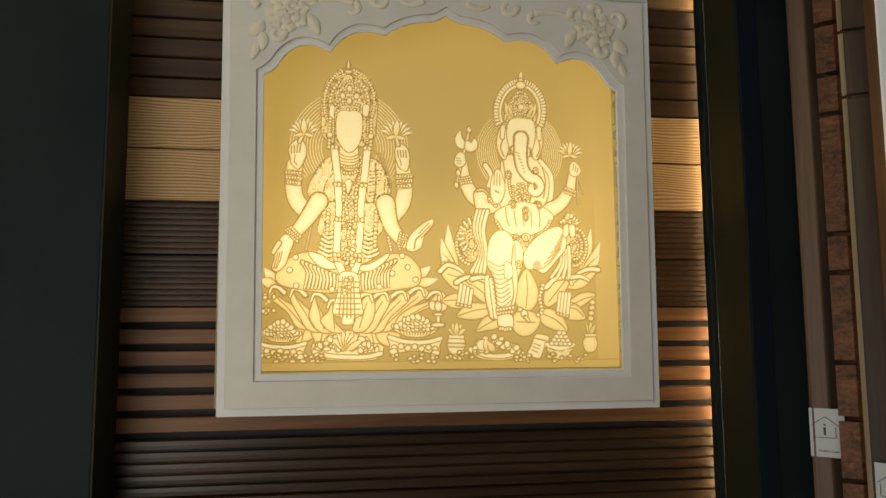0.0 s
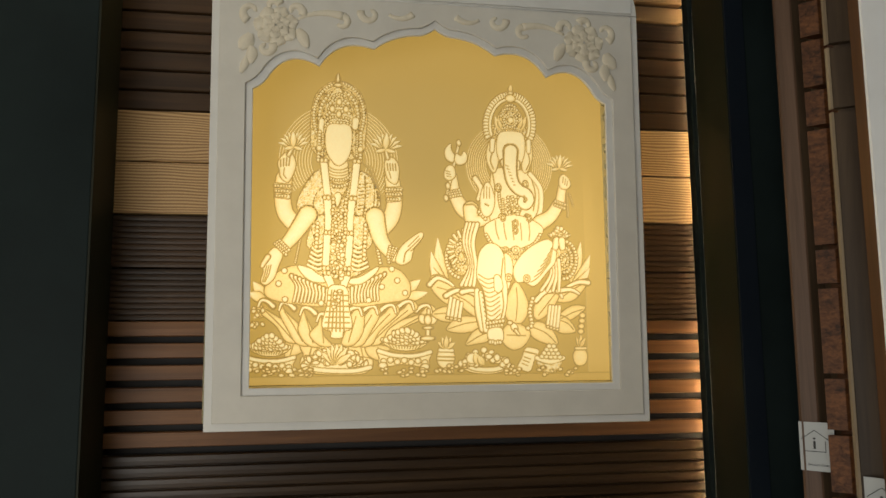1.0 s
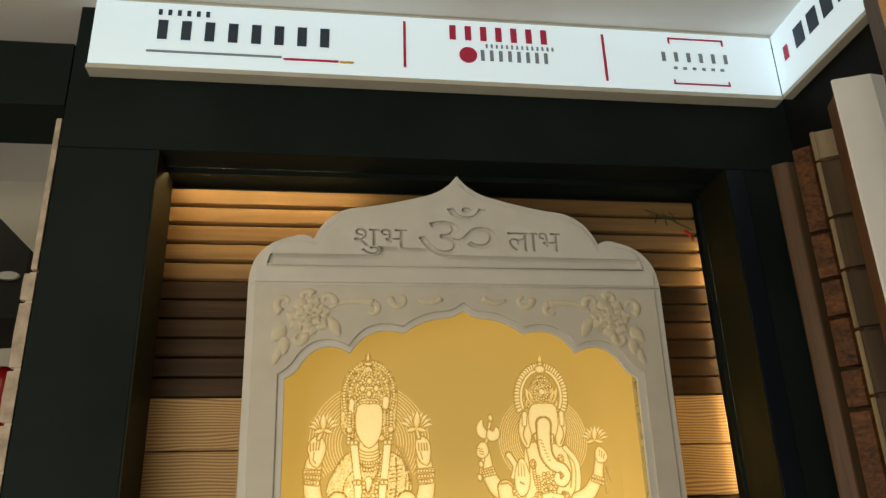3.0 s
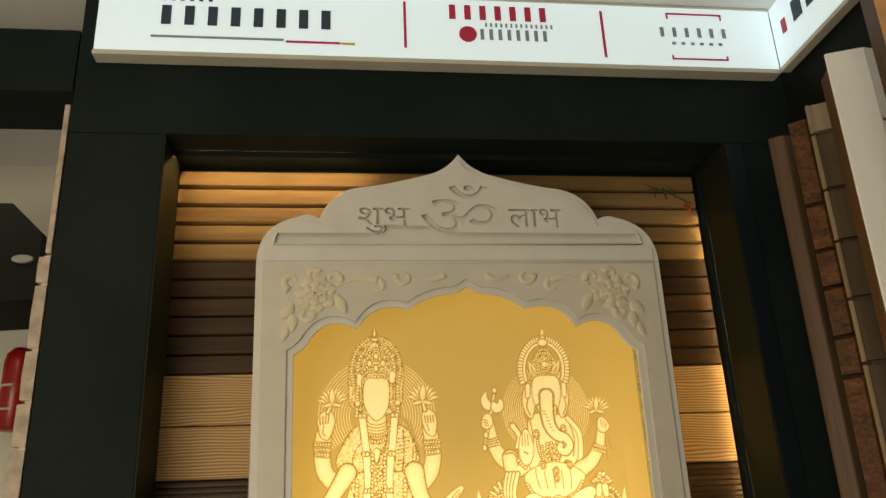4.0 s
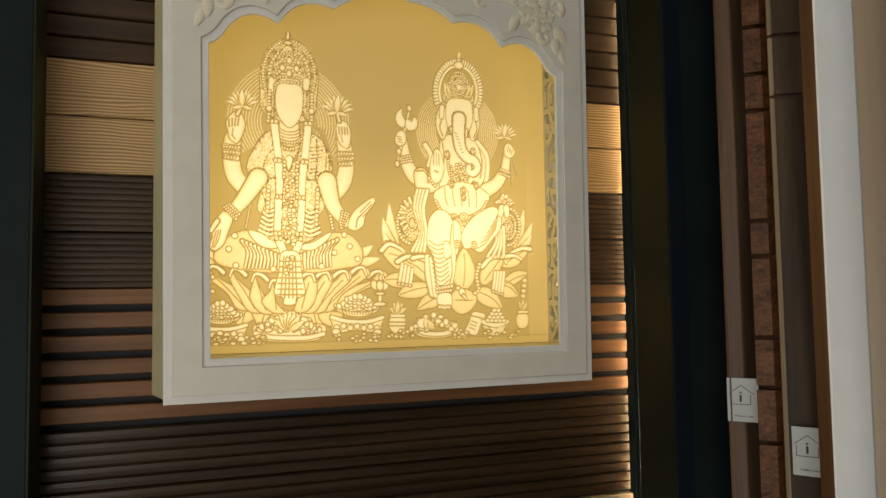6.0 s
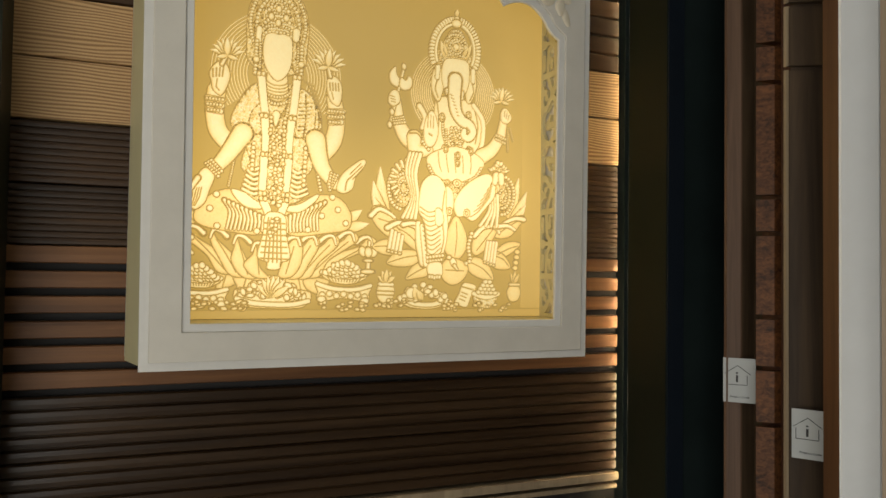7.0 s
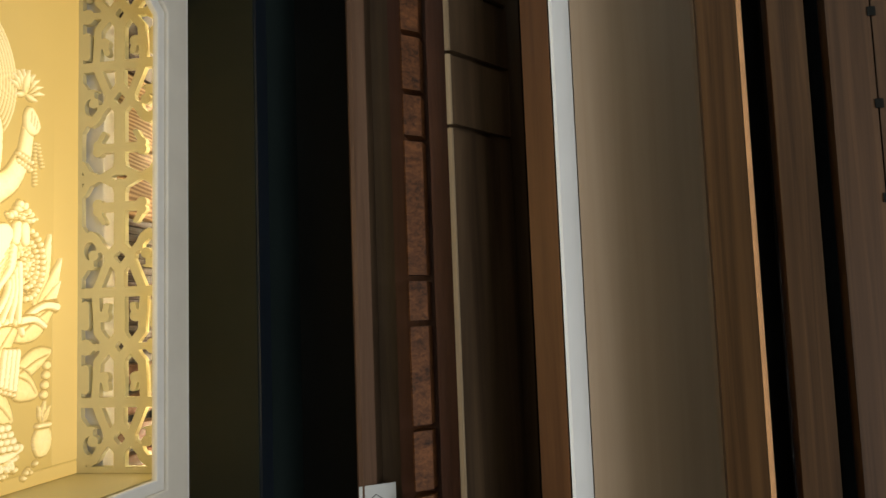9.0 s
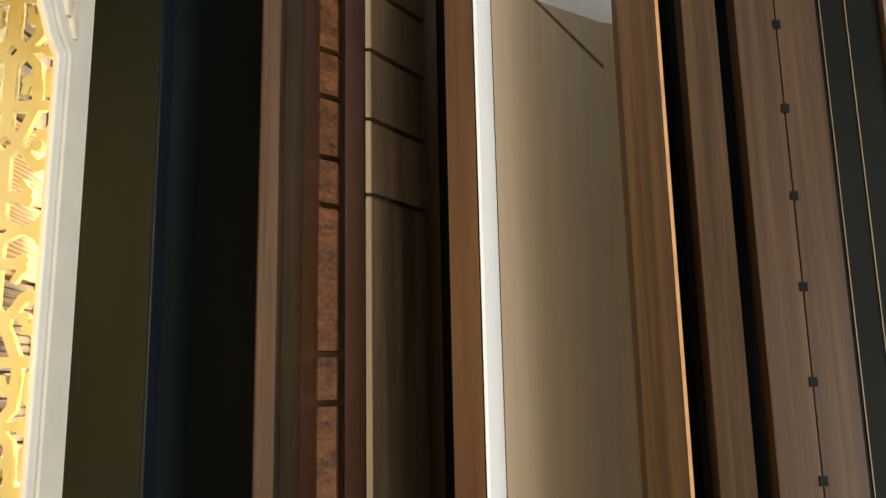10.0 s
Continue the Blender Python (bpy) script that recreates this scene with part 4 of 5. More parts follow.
for k in range(7):
    c.engrave([(408 - k * 2, 350 + k * 26), (498 + k * 3, 348 + k * 26)], 4)
for k in range(14):
    c.oval(448 + rng.uniform(-18, 18), 325 + rng.uniform(0, 90), 8, 7, 0, 0.0034, 0.0058)
# offerings in front of the lotus
c.pen = 3
c.bowl(138, 602, 92, 24, 62, 14, 118)
c.pen = 4
c.shape([(288, 668), (330, 640), (590, 640), (628, 668), (610, 700), (560, 720), (370, 724), (306, 704)], 0.0024, 0.0044)
for k in range(58):
    u = rng.uniform(-1, 1)
    c.oval(456 + u * 150, 676 - rng.uniform(0, 1) * 76 * (1 - u * u * 0.75), rng.uniform(10, 17), rng.uniform(8, 13), rng.uniform(0, 3), 0.0030, 0.0056)
for a in (-1.0, -0.62, -0.3, 0, 0.3, 0.62, 1.0):
    c.petal((456, 676), (456 + 84 * math.sin(a), 676 - 98 * math.cos(a)), 14, 0.0030, 0.0054)
c.limb(c.curve([(300, 688), (380, 706), (530, 706), (616, 686)]), 10, 10, 0.0034, 0.0054)
c.pen = 5
c.bowl(776, 552, 104, 26, 58, 15, 122)
c.pen = 0
for k in range(46):
    x = rng.choice((rng.uniform(70, 260), rng.uniform(290, 340), rng.uniform(670, 880)))
    c.oval(x, rng.uniform(706, 742) - (x - 70) * 0.03, rng.uniform(8, 14), rng.uniform(5, 8), rng.uniform(-0.4, 0.4), 0.0018, 0.0042)
for k in range(14):
    c.oval(72 + rng.uniform(-26, 36), 440 + rng.uniform(-20, 70), 10, 8, rng.uniform(0, 3), 0.0018, 0.0046)
c.limb([(884, 405), (884, 545)], 6, 9)
for a in (-1, 1, 0):
    c.oval(882 + a * 26, 452 - abs(a) * 2, 17, 24, -a * 0.4)
c.oval(884, 490, 22, 7)
c.oval(884, 540, 34, 10)

# the trunked figure: halo, crown, head and arms
c = Canvas(DRAWING, 780, 160, 2.87)
c.pen = 0
c.rays(398, 470, 128, 244, 10, -0.7, math.pi + 0.75)
c.pen = 7
for i in range(38):
    a = -0.42 + (math.pi + 0.84) * i / 37
    c.limb([(393 + 104 * math.cos(a), 270 - 138 * math.sin(a)), (393 + 121 * math.cos(a), 270 - 156 * math.sin(a))], 7, 9, 0.0026, 0.0056)
c.limb(c.ring(393, 270, 96, 128, -0.42, math.pi + 0.42), 7, 7, 0.0026, 0.0050)
c.petal((393, 106), (393, 72), 12)
c.oval(393, 112, 14, 6)
c.oval(393, 138, 27, 20)
c.shape([(322, 318), (330, 250), (352, 200), (376, 168), (412, 168), (438, 200), (460, 250), (470, 318), (396, 312)], 0.0024, 0.0042, True)
for y, w in ((178, 22), (196, 36), (218, 46), (290, 58), (306, 62)):
    c.beads(c.ring(396, y + 8, w, 14, math.pi, 0, 14), 8, 1.8)
c.beads(c.ring(397, 246, 32, 34, 0, 2 * math.pi, 24), 8, 1.9)
c.oval(397, 246, 16, 17)
for s in (-1, 1):
    c.petal((396 + s * 52, 300), (396 + s * 76, 226), 14)
    c.petal((396 + s * 40, 290), (396 + s * 60, 240), 10)
c.limb(c.curve([(232, 540), (262, 590), (250, 640)]), 14, 10, 0.0022, 0.0046)
# shoulders, belly and ornaments
c.shape([(334, 486), (306, 560), (316, 640), (296, 720), (296, 800), (330, 860), (420, 872), (520, 860), (556, 800), (546, 700), (560, 640), (546, 560), (496, 500)], 0.0024, 0.0044)
c.shape([(300, 352), (284, 420), (298, 478), (326, 506), (344, 440), (334, 360)], 0.0026, 0.0046)
c.shape([(466, 350), (500, 356), (508, 430), (484, 500), (462, 486), (460, 400)], 0.0026, 0.0046)
for s, x in ((-1, 312), (1, 488)):
    c.limb([(x, 350), (x + s * 2, 400)], 12, 10, 0.0036, 0.0056)
    c.engrave(c.curve([(x, 410), (x + s * 8, 450), (x - s * 8, 490)]), 4)
c.engrave(c.curve([(316, 510), (330, 600), (320, 700)]), 4)
c.engrave(c.curve([(510, 540), (528, 610), (520, 690)]), 4)
c.limb(c.curve([(500, 510), (552, 580), (556, 680), (540, 730)]), 12, 12, 0.0030, 0.0050)
c.beads(c.ring(410, 600, 60, 130, math.pi, 2 * math.pi), 8, 1.8)
c.beads(c.ring(412, 640, 42, 130, math.pi, 2 * math.pi), 7, 1.8)
c.beads(c.ring(420, 770, 112, 80, math.pi * 1.02, math.pi * 1.98), 11, 1.9)
for x, y in ((346, 582), (478, 562), (366, 728), (490, 726), (426, 696)):
    c.oval(x, y, 15, 20, 0, 0.0010, 0.0040, (2200, 0.7, 0.0008))
    c.oval(x, y, 7, 9)
for k in range(30):
    c.oval(420 + rng.uniform(-40, 40), 650 + rng.uniform(-30, 60), 7, 6, 0, 0.0032, 0.0056)
# plain head and trunk
c.shape([(346, 312), (332, 370), (342, 430), (370, 482), (402, 500), (440, 482), (464, 430), (470, 370), (456, 312), (400, 302)], 0.0036, 0.0048)
c.limb([(364, 452), (372, 486)], 9, 5, 0.0040, 0.0058)
c.limb([(438, 456), (440, 486)], 9, 5, 0.0040, 0.0058)
c.limb(c.curve([(402, 400), (402, 480), (414, 545), (446, 588), (486, 606), (502, 640), (484, 668), (458, 656), (460, 634)]), 34, 12, 0.0038, 0.0056)
for k in range(7):
    c.engrave([(378 + k * 7, 470 + k * 16), (392 + k * 6, 476 + k * 15)], 3)
c.engrave(c.curve([(472, 618), (488, 636), (476, 650)]), 4)
# arms and what they hold
c.limb(c.curve([(132, 620), (178, 690), (240, 716)]), 30, 50)
c.limb([(118, 530), (136, 600)], 26, 24)
c.limb([(146, 380), (94, 636)], 6, 6)
c.shape([(106, 372), (80, 404), (88, 446), (120, 462), (128, 430), (112, 404)], 0.0030, 0.0054)
c.shape([(136, 420), (160, 430), (172, 408), (190, 430), (182, 464), (150, 474), (130, 456)], 0.0030, 0.0054)
for x, y in ((147, 366), (93, 640), (100, 580)):
    c.oval(x, y, 11, 16, 0.2)
c.shape([(84, 500), (104, 478), (128, 490), (134, 530), (108, 552), (82, 538)], 0.0026, 0.0052)
for k in range(3):
    c.engrave([(86 + k * 4, 506 + k * 13), (108 + k * 3, 512 + k * 12)], 3)
for k in range(3):
    c.beads([(108 + k * 4, 612 + k * 10), (160 + k * 2, 598 + k * 12)], 8, 1.8)
c.limb(c.curve([(216, 690), (226, 750), (286, 742)]), 40, 26)
c.engrave(c.curve([(192, 670), (228, 668), (250, 690)]), 5)
c.beads([(256, 704), (292, 742)], 10, 1.8)
c.shape([(264, 690), (260, 636), (270, 586), (292, 556), (314, 584), (330, 650), (314, 712), (284, 724)], 0.0034, 0.0054)
for k in range(3):
    c.engrave([(276 + k * 13, 572 + k * 5), (276 + k * 14, 636)], 3)
c.engrave([(284, 664), (300, 672)], 5)
c.limb(c.curve([(650, 640), (610, 710), (556, 748)]), 28, 40)
c.limb([(660, 570), (652, 640)], 22, 26)
c.beads([(628, 640), (678, 656)], 8, 1.8)
c.beads([(626, 658), (674, 674)], 8, 1.8)
c.shape([(644, 530), (660, 506), (684, 520), (700, 552), (682, 578), (650, 572)], 0.0026, 0.0052)
for k in range(3):
    c.engrave([(662 + k * 11, 520 + k * 9), (660 + k * 10, 548 + k * 7)], 3)
c.bloom(642, 472, 66, 0.05)
c.beads([(684, 600), (692, 720)], 4, 3.0)
c.beads([(696, 600), (716, 660)], 4, 3.0)

# petal seat, legs and offerings
c = Canvas(DRAWING, 780, 430, 2.82)
c.pen = 6
for base, tip, w, bow in (((110, 310), (56, 60), 30, 0.05), ((116, 320), (26, 128), 30, 0.08), ((130, 330), (26, 196), 28, 0.08), ((700, 260), (742, 58), 24, -0.05),
                          ((706, 280), (788, 122), 26, -0.08), ((700, 300), (788, 184), 24, -0.08)):
    c.petal(base, tip, w, 0.0016, 0.0052, True, bow)
for pts in ([(26, 286), (36, 246), (90, 246), (150, 300), (190, 350), (120, 380), (60, 340)], [(40, 430), (90, 396), (170, 400), (160, 456), (90, 462)],
            [(118, 322), (160, 304), (220, 316), (290, 380), (290, 440), (220, 420)], [(112, 502), (160, 446), (230, 436), (276, 452), (250, 500), (180, 516)],
            [(208, 572), (240, 510), (300, 484), (330, 512), (310, 552), (260, 566)], [(786, 250), (764, 240), (716, 262), (650, 310), (640, 350), (720, 340)],
            [(774, 380), (740, 366), (690, 380), (640, 430), (700, 440)], [(730, 494), (700, 440), (650, 420), (628, 470), (660, 502)],
            [(650, 300), (590, 296), (540, 340), (528, 420), (560, 440), (620, 380)], [(646, 556), (620, 490), (560, 452), (510, 470), (520, 520), (580, 552)],
            [(440, 262), (492, 340), (498, 410), (466, 462), (416, 456), (388, 410), (402, 330)], [(376, 520), (402, 470), (460, 466), (512, 500), (494, 560), (440, 590), (392, 566)]):
    c.shape(pts, 0.0010, 0.0030)
for a, b in (((60, 300), (170, 350)), ((50, 430), (150, 436)), ((140, 330), (270, 420)), ((120, 500), (260, 460)), ((215, 565), (310, 510)), ((760, 262), (660, 330)), ((760, 386), (660, 432)),
             ((720, 485), (650, 440)), ((630, 310), (550, 420)), ((636, 548), (530, 480)), ((440, 290), (442, 450))):
    mid = ((a[0] + b[0]) / 2 + 6, (a[1] + b[1]) / 2 - 8)
    c.engrave(c.curve([a, mid, b]), 3)
for rim in ([(24, 288), (60, 256), (110, 272), (136, 290)], [(104, 340), (160, 312), (230, 324), (256, 350)], [(784, 256), (740, 254), (690, 276), (668, 300)],
            [(536, 350), (580, 306), (640, 304), (660, 330)], [(640, 300), (700, 292), (740, 310)], [(180, 320), (230, 310), (268, 330)]):
    c.limb(c.curve(rim), 11, 6, 0.0034, 0.0056)
for x, y, rx, ry, a0, a1 in ((172, 150, 72, 100, math.pi * 0.45, math.pi * 1.5), (668, 150, 56, 90, -math.pi * 0.5, math.pi * 0.5)):
    c.oval(x, y, rx * 0.95, ry * 0.95, 0, 0.0014, 0.0030, (1500, 0.5, 0.0006))
    c.beads(c.ring(x, y, rx, ry, a0, a1), 10, 1.9)
    c.engrave(c.ring(x, y, rx * 0.80, ry * 0.80, a0, a1), 3)
    c.beads(c.ring(x, y, rx * 0.62, ry * 0.66, a0, a1, 24), 9, 1.9)
    c.beads(c.ring(x, y, rx * 0.30, ry * 0.34, 0, 2 * math.pi, 16), 8, 1.9)
for k in range(8):
    a = math.pi * (0.55 + 0.10 * k)
    c.limb([(192 + 84 * math.cos(a), 100 - 96 * math.sin(a) + 14), (192 + 60 * math.cos(a), 100 - 66 * math.sin(a) + 14)], 7, 6, 0.0024, 0.0048)
for k in range(4):
    c.limb(c.curve([(196 + k * 16, -10), (184 + k * 14, 80), (216 + k * 9, 190), (176 + k * 20, 286)]), 10, 8, 0.0028, 0.0052)
    c.limb(c.curve([(600 + k * 13, 150), (606 + k * 13, 220), (560 + k * 28, 300)]), 9, 7, 0.0028, 0.0052)
    c.limb([(128 + k * 17, 350 + k * 8), (116 + k * 18, 440 + k * 3)], 8, 8, 0.0030, 0.0052)
    c.limb([(604 + k * 15, 376), (596 + k * 15, 466 + k * 4)], 8, 8, 0.0030, 0.0052)
    c.oval(116 + k * 18, 446 + k * 3, 9, 6)
    c.oval(597 + k * 15, 474 + k * 4, 8, 6)
c.limb(c.curve([(252, 310), (262, 400), (290, 490)]), 12, 22, 0.0028, 0.0050)
c.limb(c.curve([(270, 320), (286, 420), (300, 500)]), 10, 12, 0.0030, 0.0052)
c.beads([(520, 340), (506, 400), (522, 470), (490, 490)], 11, 1.9)
c.pen = 7
c.shape([(286, -10), (300, 60), (370, 100), (430, 108), (490, 96), (540, 56), (552, -10), (420, -60)], 0.0040, 0.0046)
for k in range(5):
    c.engrave(c.curve([(330 + k * 40, -30 + k % 2 * 10), (336 + k * 40, 20), (350 + k * 36, 60)]), 3)
for x, y in ((366, -46), (492, -46), (428, -20), (428, 14)):
    c.oval(x, y, 13, 17, 0, 0.0010, 0.0040)
    c.oval(x, y, 6, 8)
c.beads(c.curve([(288, 40), (330, 96), (400, 112)]), 9, 1.8)
c.beads(c.curve([(470, 104), (520, 76), (548, 30)]), 9, 1.8)
c.shape([(400, 110), (470, 110), (450, 200), (420, 200)], 0.0026, 0.0046, True)
for x, y, r in ((432, 110, 22), (404, 128, 16), (462, 128, 16), (432, 142, 14), (384, 106, 12), (484, 108, 12)):
    c.oval(x, y, r, r * 0.9, 0, 0.0020, 0.0054)
    c.oval(x, y, r * 0.4, r * 0.4)
c.shape([(378, 130), (412, 150), (420, 220), (400, 300), (372, 320), (376, 220)], 0.0030, 0.0052)
c.shape([(424, 200), (462, 130), (530, 74), (590, 54), (622, 96), (622, 160), (586, 210), (528, 278), (480, 262), (440, 260)], 0.0034, 0.0054)
for k in range(7):
    c.engrave(c.curve([(508 + k * 15, 262 - k * 26), (548 + k * 10, 232 - k * 24), (600 + k * 2, 160 - k * 13)]), 3)
c.shape([(250, 190), (262, 120), (300, 82), (346, 92), (376, 140), (382, 220), (396, 300), (392, 400), (366, 480), (312, 482), (300, 400), (284, 310), (252, 250)], 0.0036, 0.0056)
for k in range(11):
    c.engrave(c.curve([(256 + k * 4, 232 + k * 22), (300 + k * 3, 254 + k * 22), (350 + k * 2, 238 + k * 20)]), 3)
c.engrave(c.curve([(372, 150), (366, 260), (380, 380), (362, 470)]), 4)
c.shape([(334, 238), (360, 240), (374, 290), (356, 316), (336, 300)], 0.0040, 0.0058)
for x, y in ((402, 244), (488, 246)):
    c.oval(x, y, 17, 19, 0, 0.0020, 0.0048)
    c.oval(x, y, 7, 8)
c.beads([(306, 466), (382, 452)], 10, 1.8)
c.beads([(308, 484), (380, 472)], 9, 1.8)
c.shape([(316, 494), (372, 488), (384, 536), (366, 560), (330, 562), (310, 530)], 0.0036, 0.0056)
for k in range(5):
    c.oval(322 + k * 12, 556 + (k == 2) * 4, 7, 9, 0, 0.0034, 0.0058)
# a small sitting animal on the lower petal
c.oval(436, 482, 15, 24, 0.5, 0.0034, 0.0054)
c.oval(414, 460, 12, 10)
c.limb([(442, 496), (458, 516)], 7, 5)
c.engrave([(400, 520), (490, 520)], 3)
c.pen = 8
c.bowl(640, 28, 48, 14, 36, 11, 0)
c.limb([(628, 56), (622, 90)], 17, 14, 0.0028, 0.0050)
c.limb([(652, 56), (656, 90)], 17, 14, 0.0028, 0.0050)
c.pen = 9
c.shape([(70, 640), (80, 606), (112, 594), (144, 606), (154, 640), (140, 676), (112, 690), (82, 676)], 0.0024, 0.0046)
c.limb([(82, 602), (142, 602)], 8, 8, 0.0034, 0.0056)
for k in range(2):
    c.engrave([(72, 634 + k * 18), (152, 634 + k * 18)], 4)
for a in (-1.1, -0.5, 0.5, 1.1, 0.0):
    c.petal((112, 592), (112 + 46 * math.sin(a), 592 - 60 * math.cos(a)), 13)
c.pen = 10
c.limb(c.curve([(186, 664), (240, 690), (340, 692), (414, 668)]), 15, 15, 0.0028, 0.0050)
c.engrave(c.curve([(196, 674), (250, 698), (340, 700), (406, 680)]), 3)
for k in range(34):
    u = rng.uniform(-1, 1)
    c.oval(302 + u * 104, 664 - rng.uniform(0, 1) * 70 * (1 - u * u * 0.7), rng.uniform(12, 19), rng.uniform(10, 15), rng.uniform(0, 3), 0.0028, 0.0054)
c.oval(236, 638, 26, 26, 0, 0.0030, 0.0056)
c.petal((270, 668), (250, 606), 20)
c.petal((296, 668), (266, 622), 18)
c.pen = 11
c.shape([(492, 582), (518, 578), (556, 592), (534, 640), (516, 690), (480, 686), (456, 674), (476, 628)], 0.0036, 0.0048)
c.engrave([(486, 596), (544, 608)], 4)
for k in range(3):
    c.engrave([(486 - k * 5, 622 + k * 16), (516 - k * 6, 632 + k * 16)], 3)
c.pen = 12
c.shape([(556, 640), (664, 632), (650, 676), (620, 692), (580, 690), (562, 672)], 0.0024, 0.0044, True)
c.limb(c.curve([(548, 626), (610, 642), (672, 622)]), 11, 11, 0.0034, 0.0054)
for row in range(4):
    for k in range(5 - row):
        c.oval(572 + row * 11 + k * 21, 618 - row * 17, 12, 10, 0, 0.0032, 0.0056)
c.pen = 13
c.shape([(722, 610), (736, 580), (756, 572), (778, 580), (790, 612), (776, 650), (738, 652)], 0.0016, 0.0034)
c.limb([(734, 574), (780, 572)], 6, 6, 0.0020, 0.0040)
for a in (-0.7, 0, 0.7):
    c.petal((756, 568), (756 + 34 * math.sin(a), 568 - 62 * math.cos(a)), 10, 0.0016, 0.0036)
for k in range(4):
    c.oval(762 - k * 2, 414 + k * 26, 15, 12, 0, 0.0014, 0.0030)
c.pen = 0
for k in range(46):
    x = rng.choice((rng.uniform(70, 220), rng.uniform(400, 470), rng.uniform(560, 760)))
    c.oval(x, rng.uniform(668, 708), rng.uniform(8, 12), rng.uniform(6, 8), rng.uniform(-0.6, 0.6), 0.0016, 0.0040)


def lumps(step, seed):
    """Smooth random lumps of one size over the sheet."""
    g = np.random.default_rng(seed).random((int(0.76 / step) + 3, int(0.79 / step) + 3))
    u, v = (XX - GX[0]) / step, (ZZ - GZ[0]) / step
    i, j = v.astype(int), u.astype(int)
    p, q = v - i, u - j
    p, q = p * p * (3 - 2 * p), q * q * (3 - 2 * q)
    return g[i, j] * (1 - p) * (1 - q) + g[i + 1, j] * p * (1 - q) + g[i, j + 1] * (1 - p) * q + g[i + 1, j + 1] * p * q - 0.5


HH += CHASED * (0.0044 * lumps(0.0036, 5) + 0.0046 * lumps(0.0020, 8) + 0.0016 * lumps(0.0075, 6))
# brightness of the lit ledge put into the height of the bottom strip
HH[(HH == 0) & (ZZ < 1.421)] = 0.0005
HH[(np.abs(ZZ - 1.421) < 0.0008) & (HH < 0.001)] = -0.0004
# the carved sheet ends short of one side, where the bare glowing back shows
bare = (HH == 0) & (XX > 0.340)
HH[bare] = (0.0006 * np.clip((1.86 - ZZ) / 0.3, 0, 1))[bare]

NAMES = {0: "sheet", 1: "lotus_seat", 2: "seated_figure_relief", 3: "bowl_relief", 4: "flower_dish_relief", 5: "bowl_relief", 6: "petal_seat", 7: "trunked_figure_relief", 8: "sweets_bowl_relief",
         9: "pot_relief", 10: "fruit_dish_relief", 11: "book_relief", 12: "basket_relief", 13: "pot_relief"}
rows_n, cols_n = XX.shape
number = np.arange(rows_n * cols_n).reshape(rows_n, cols_n)
quads = np.stack([number[:-1, :-1], number[:-1, 1:], number[1:, 1:], number[1:, :-1]], -1).reshape(-1, 4)
owner = ID[:-1, :-1].reshape(-1)
places = np.stack([XX.reshape(-1), (SHEET_Y - HH).reshape(-1), ZZ.reshape(-1)], -1)
for key, title in NAMES.items():
    q = quads[owner == key]
    used, back = np.unique(q, return_inverse=True)
    me = bpy.data.meshes.new(title)
    me.from_pydata(places[used].tolist(), [], back.reshape(-1, 4).tolist())
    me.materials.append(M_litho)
    me.shade_smooth()
    ob = new(title, me)
    ob.parent = shrine

# ---------- lit sign above the niche ----------
SIGN_Y, SIGN_X = -0.186, 0.757
sign = thing("lit_sign", "white backlit fascia sign with printed brand marks above the niche", "sign")
part("light_face", box(-0.760, SIGN_X, SIGN_Y, -0.153, 2.597, 2.7545), M_sign, sign)
part("bottom_edge", box(-0.762, SIGN_X, SIGN_Y - 0.002, -0.153, 2.584, 2.595, 0.001), M_lip_white, sign, "dull cream edge strip")
part("top_edge", box(-0.762, SIGN_X, SIGN_Y - 0.003, -0.153, 2.7550, 2.7590), M_lip_white, sign)


def word_bars(parent, x0, x1, z0, z1, count, material, y=SIGN_Y, weight=0.42):
    """A word on the sign as a row of plain upright marks."""
    w = (x1 - x0) / count
    for i in range(count):
        part("mark", box(x0 + i * w, x0 + (i + weight) * w, y - 0.0025, y - 0.0005, z0, z1, 0.0004), material, parent)


word_bars(sign, -0.630, -0.245, 2.662, 2.71, 8, M_ink)
word_bars(sign, -0.632, -0.515, 2.723, 2.737, 6, M_ink)
part("rule", box(-0.648, -0.372, SIGN_Y - 0.0025, SIGN_Y - 0.0005, 2.629, 2.634), M_ink_grey, sign)
part("rule", box(-0.368, -0.252, SIGN_Y - 0.0025, SIGN_Y - 0.0005, 2.625, 2.63), M_ink_red, sign)
part("rule", box(-0.250, -0.220, SIGN_Y - 0.0025, SIGN_Y - 0.0005, 2.624, 2.629), M_ink_yellow, sign)
part("divider", box(-0.113, -0.107, SIGN_Y - 0.0025, SIGN_Y - 0.0005, 2.622, 2.742), M_ink_red, sign)
word_bars(sign, -0.010, 0.232, 2.701, 2.739, 7, M_ink_red)
word_bars(sign, 0.070, 0.232, 2.683, 2.693, 14, M_ink_grey)
word_bars(sign, 0.058, 0.222, 2.649, 2.677, 8, M_ink_grey)
disc = bmesh.new()
bmesh.ops.create_cone(disc, cap_ends=True, segments=24, radius1=0.020, radius2=0.020, depth=0.003, matrix=pose(0.030, SIGN_Y - 0.0018, 2.662, 90))
part("round_mark", disc, M_ink_red, sign)
part("divider", box(0.340, 0.346, SIGN_Y - 0.0025, SIGN_Y - 0.0005, 2.613, 2.737), M_ink_red, sign)
word_bars(sign, 0.480, 0.660, 2.674, 2.699, 6, M_ink_grey, SIGN_Y, 0.3)
word_bars(sign, 0.505, 0.640, 2.653, 2.66, 6, M_ink_grey, SIGN_Y, 0.4)
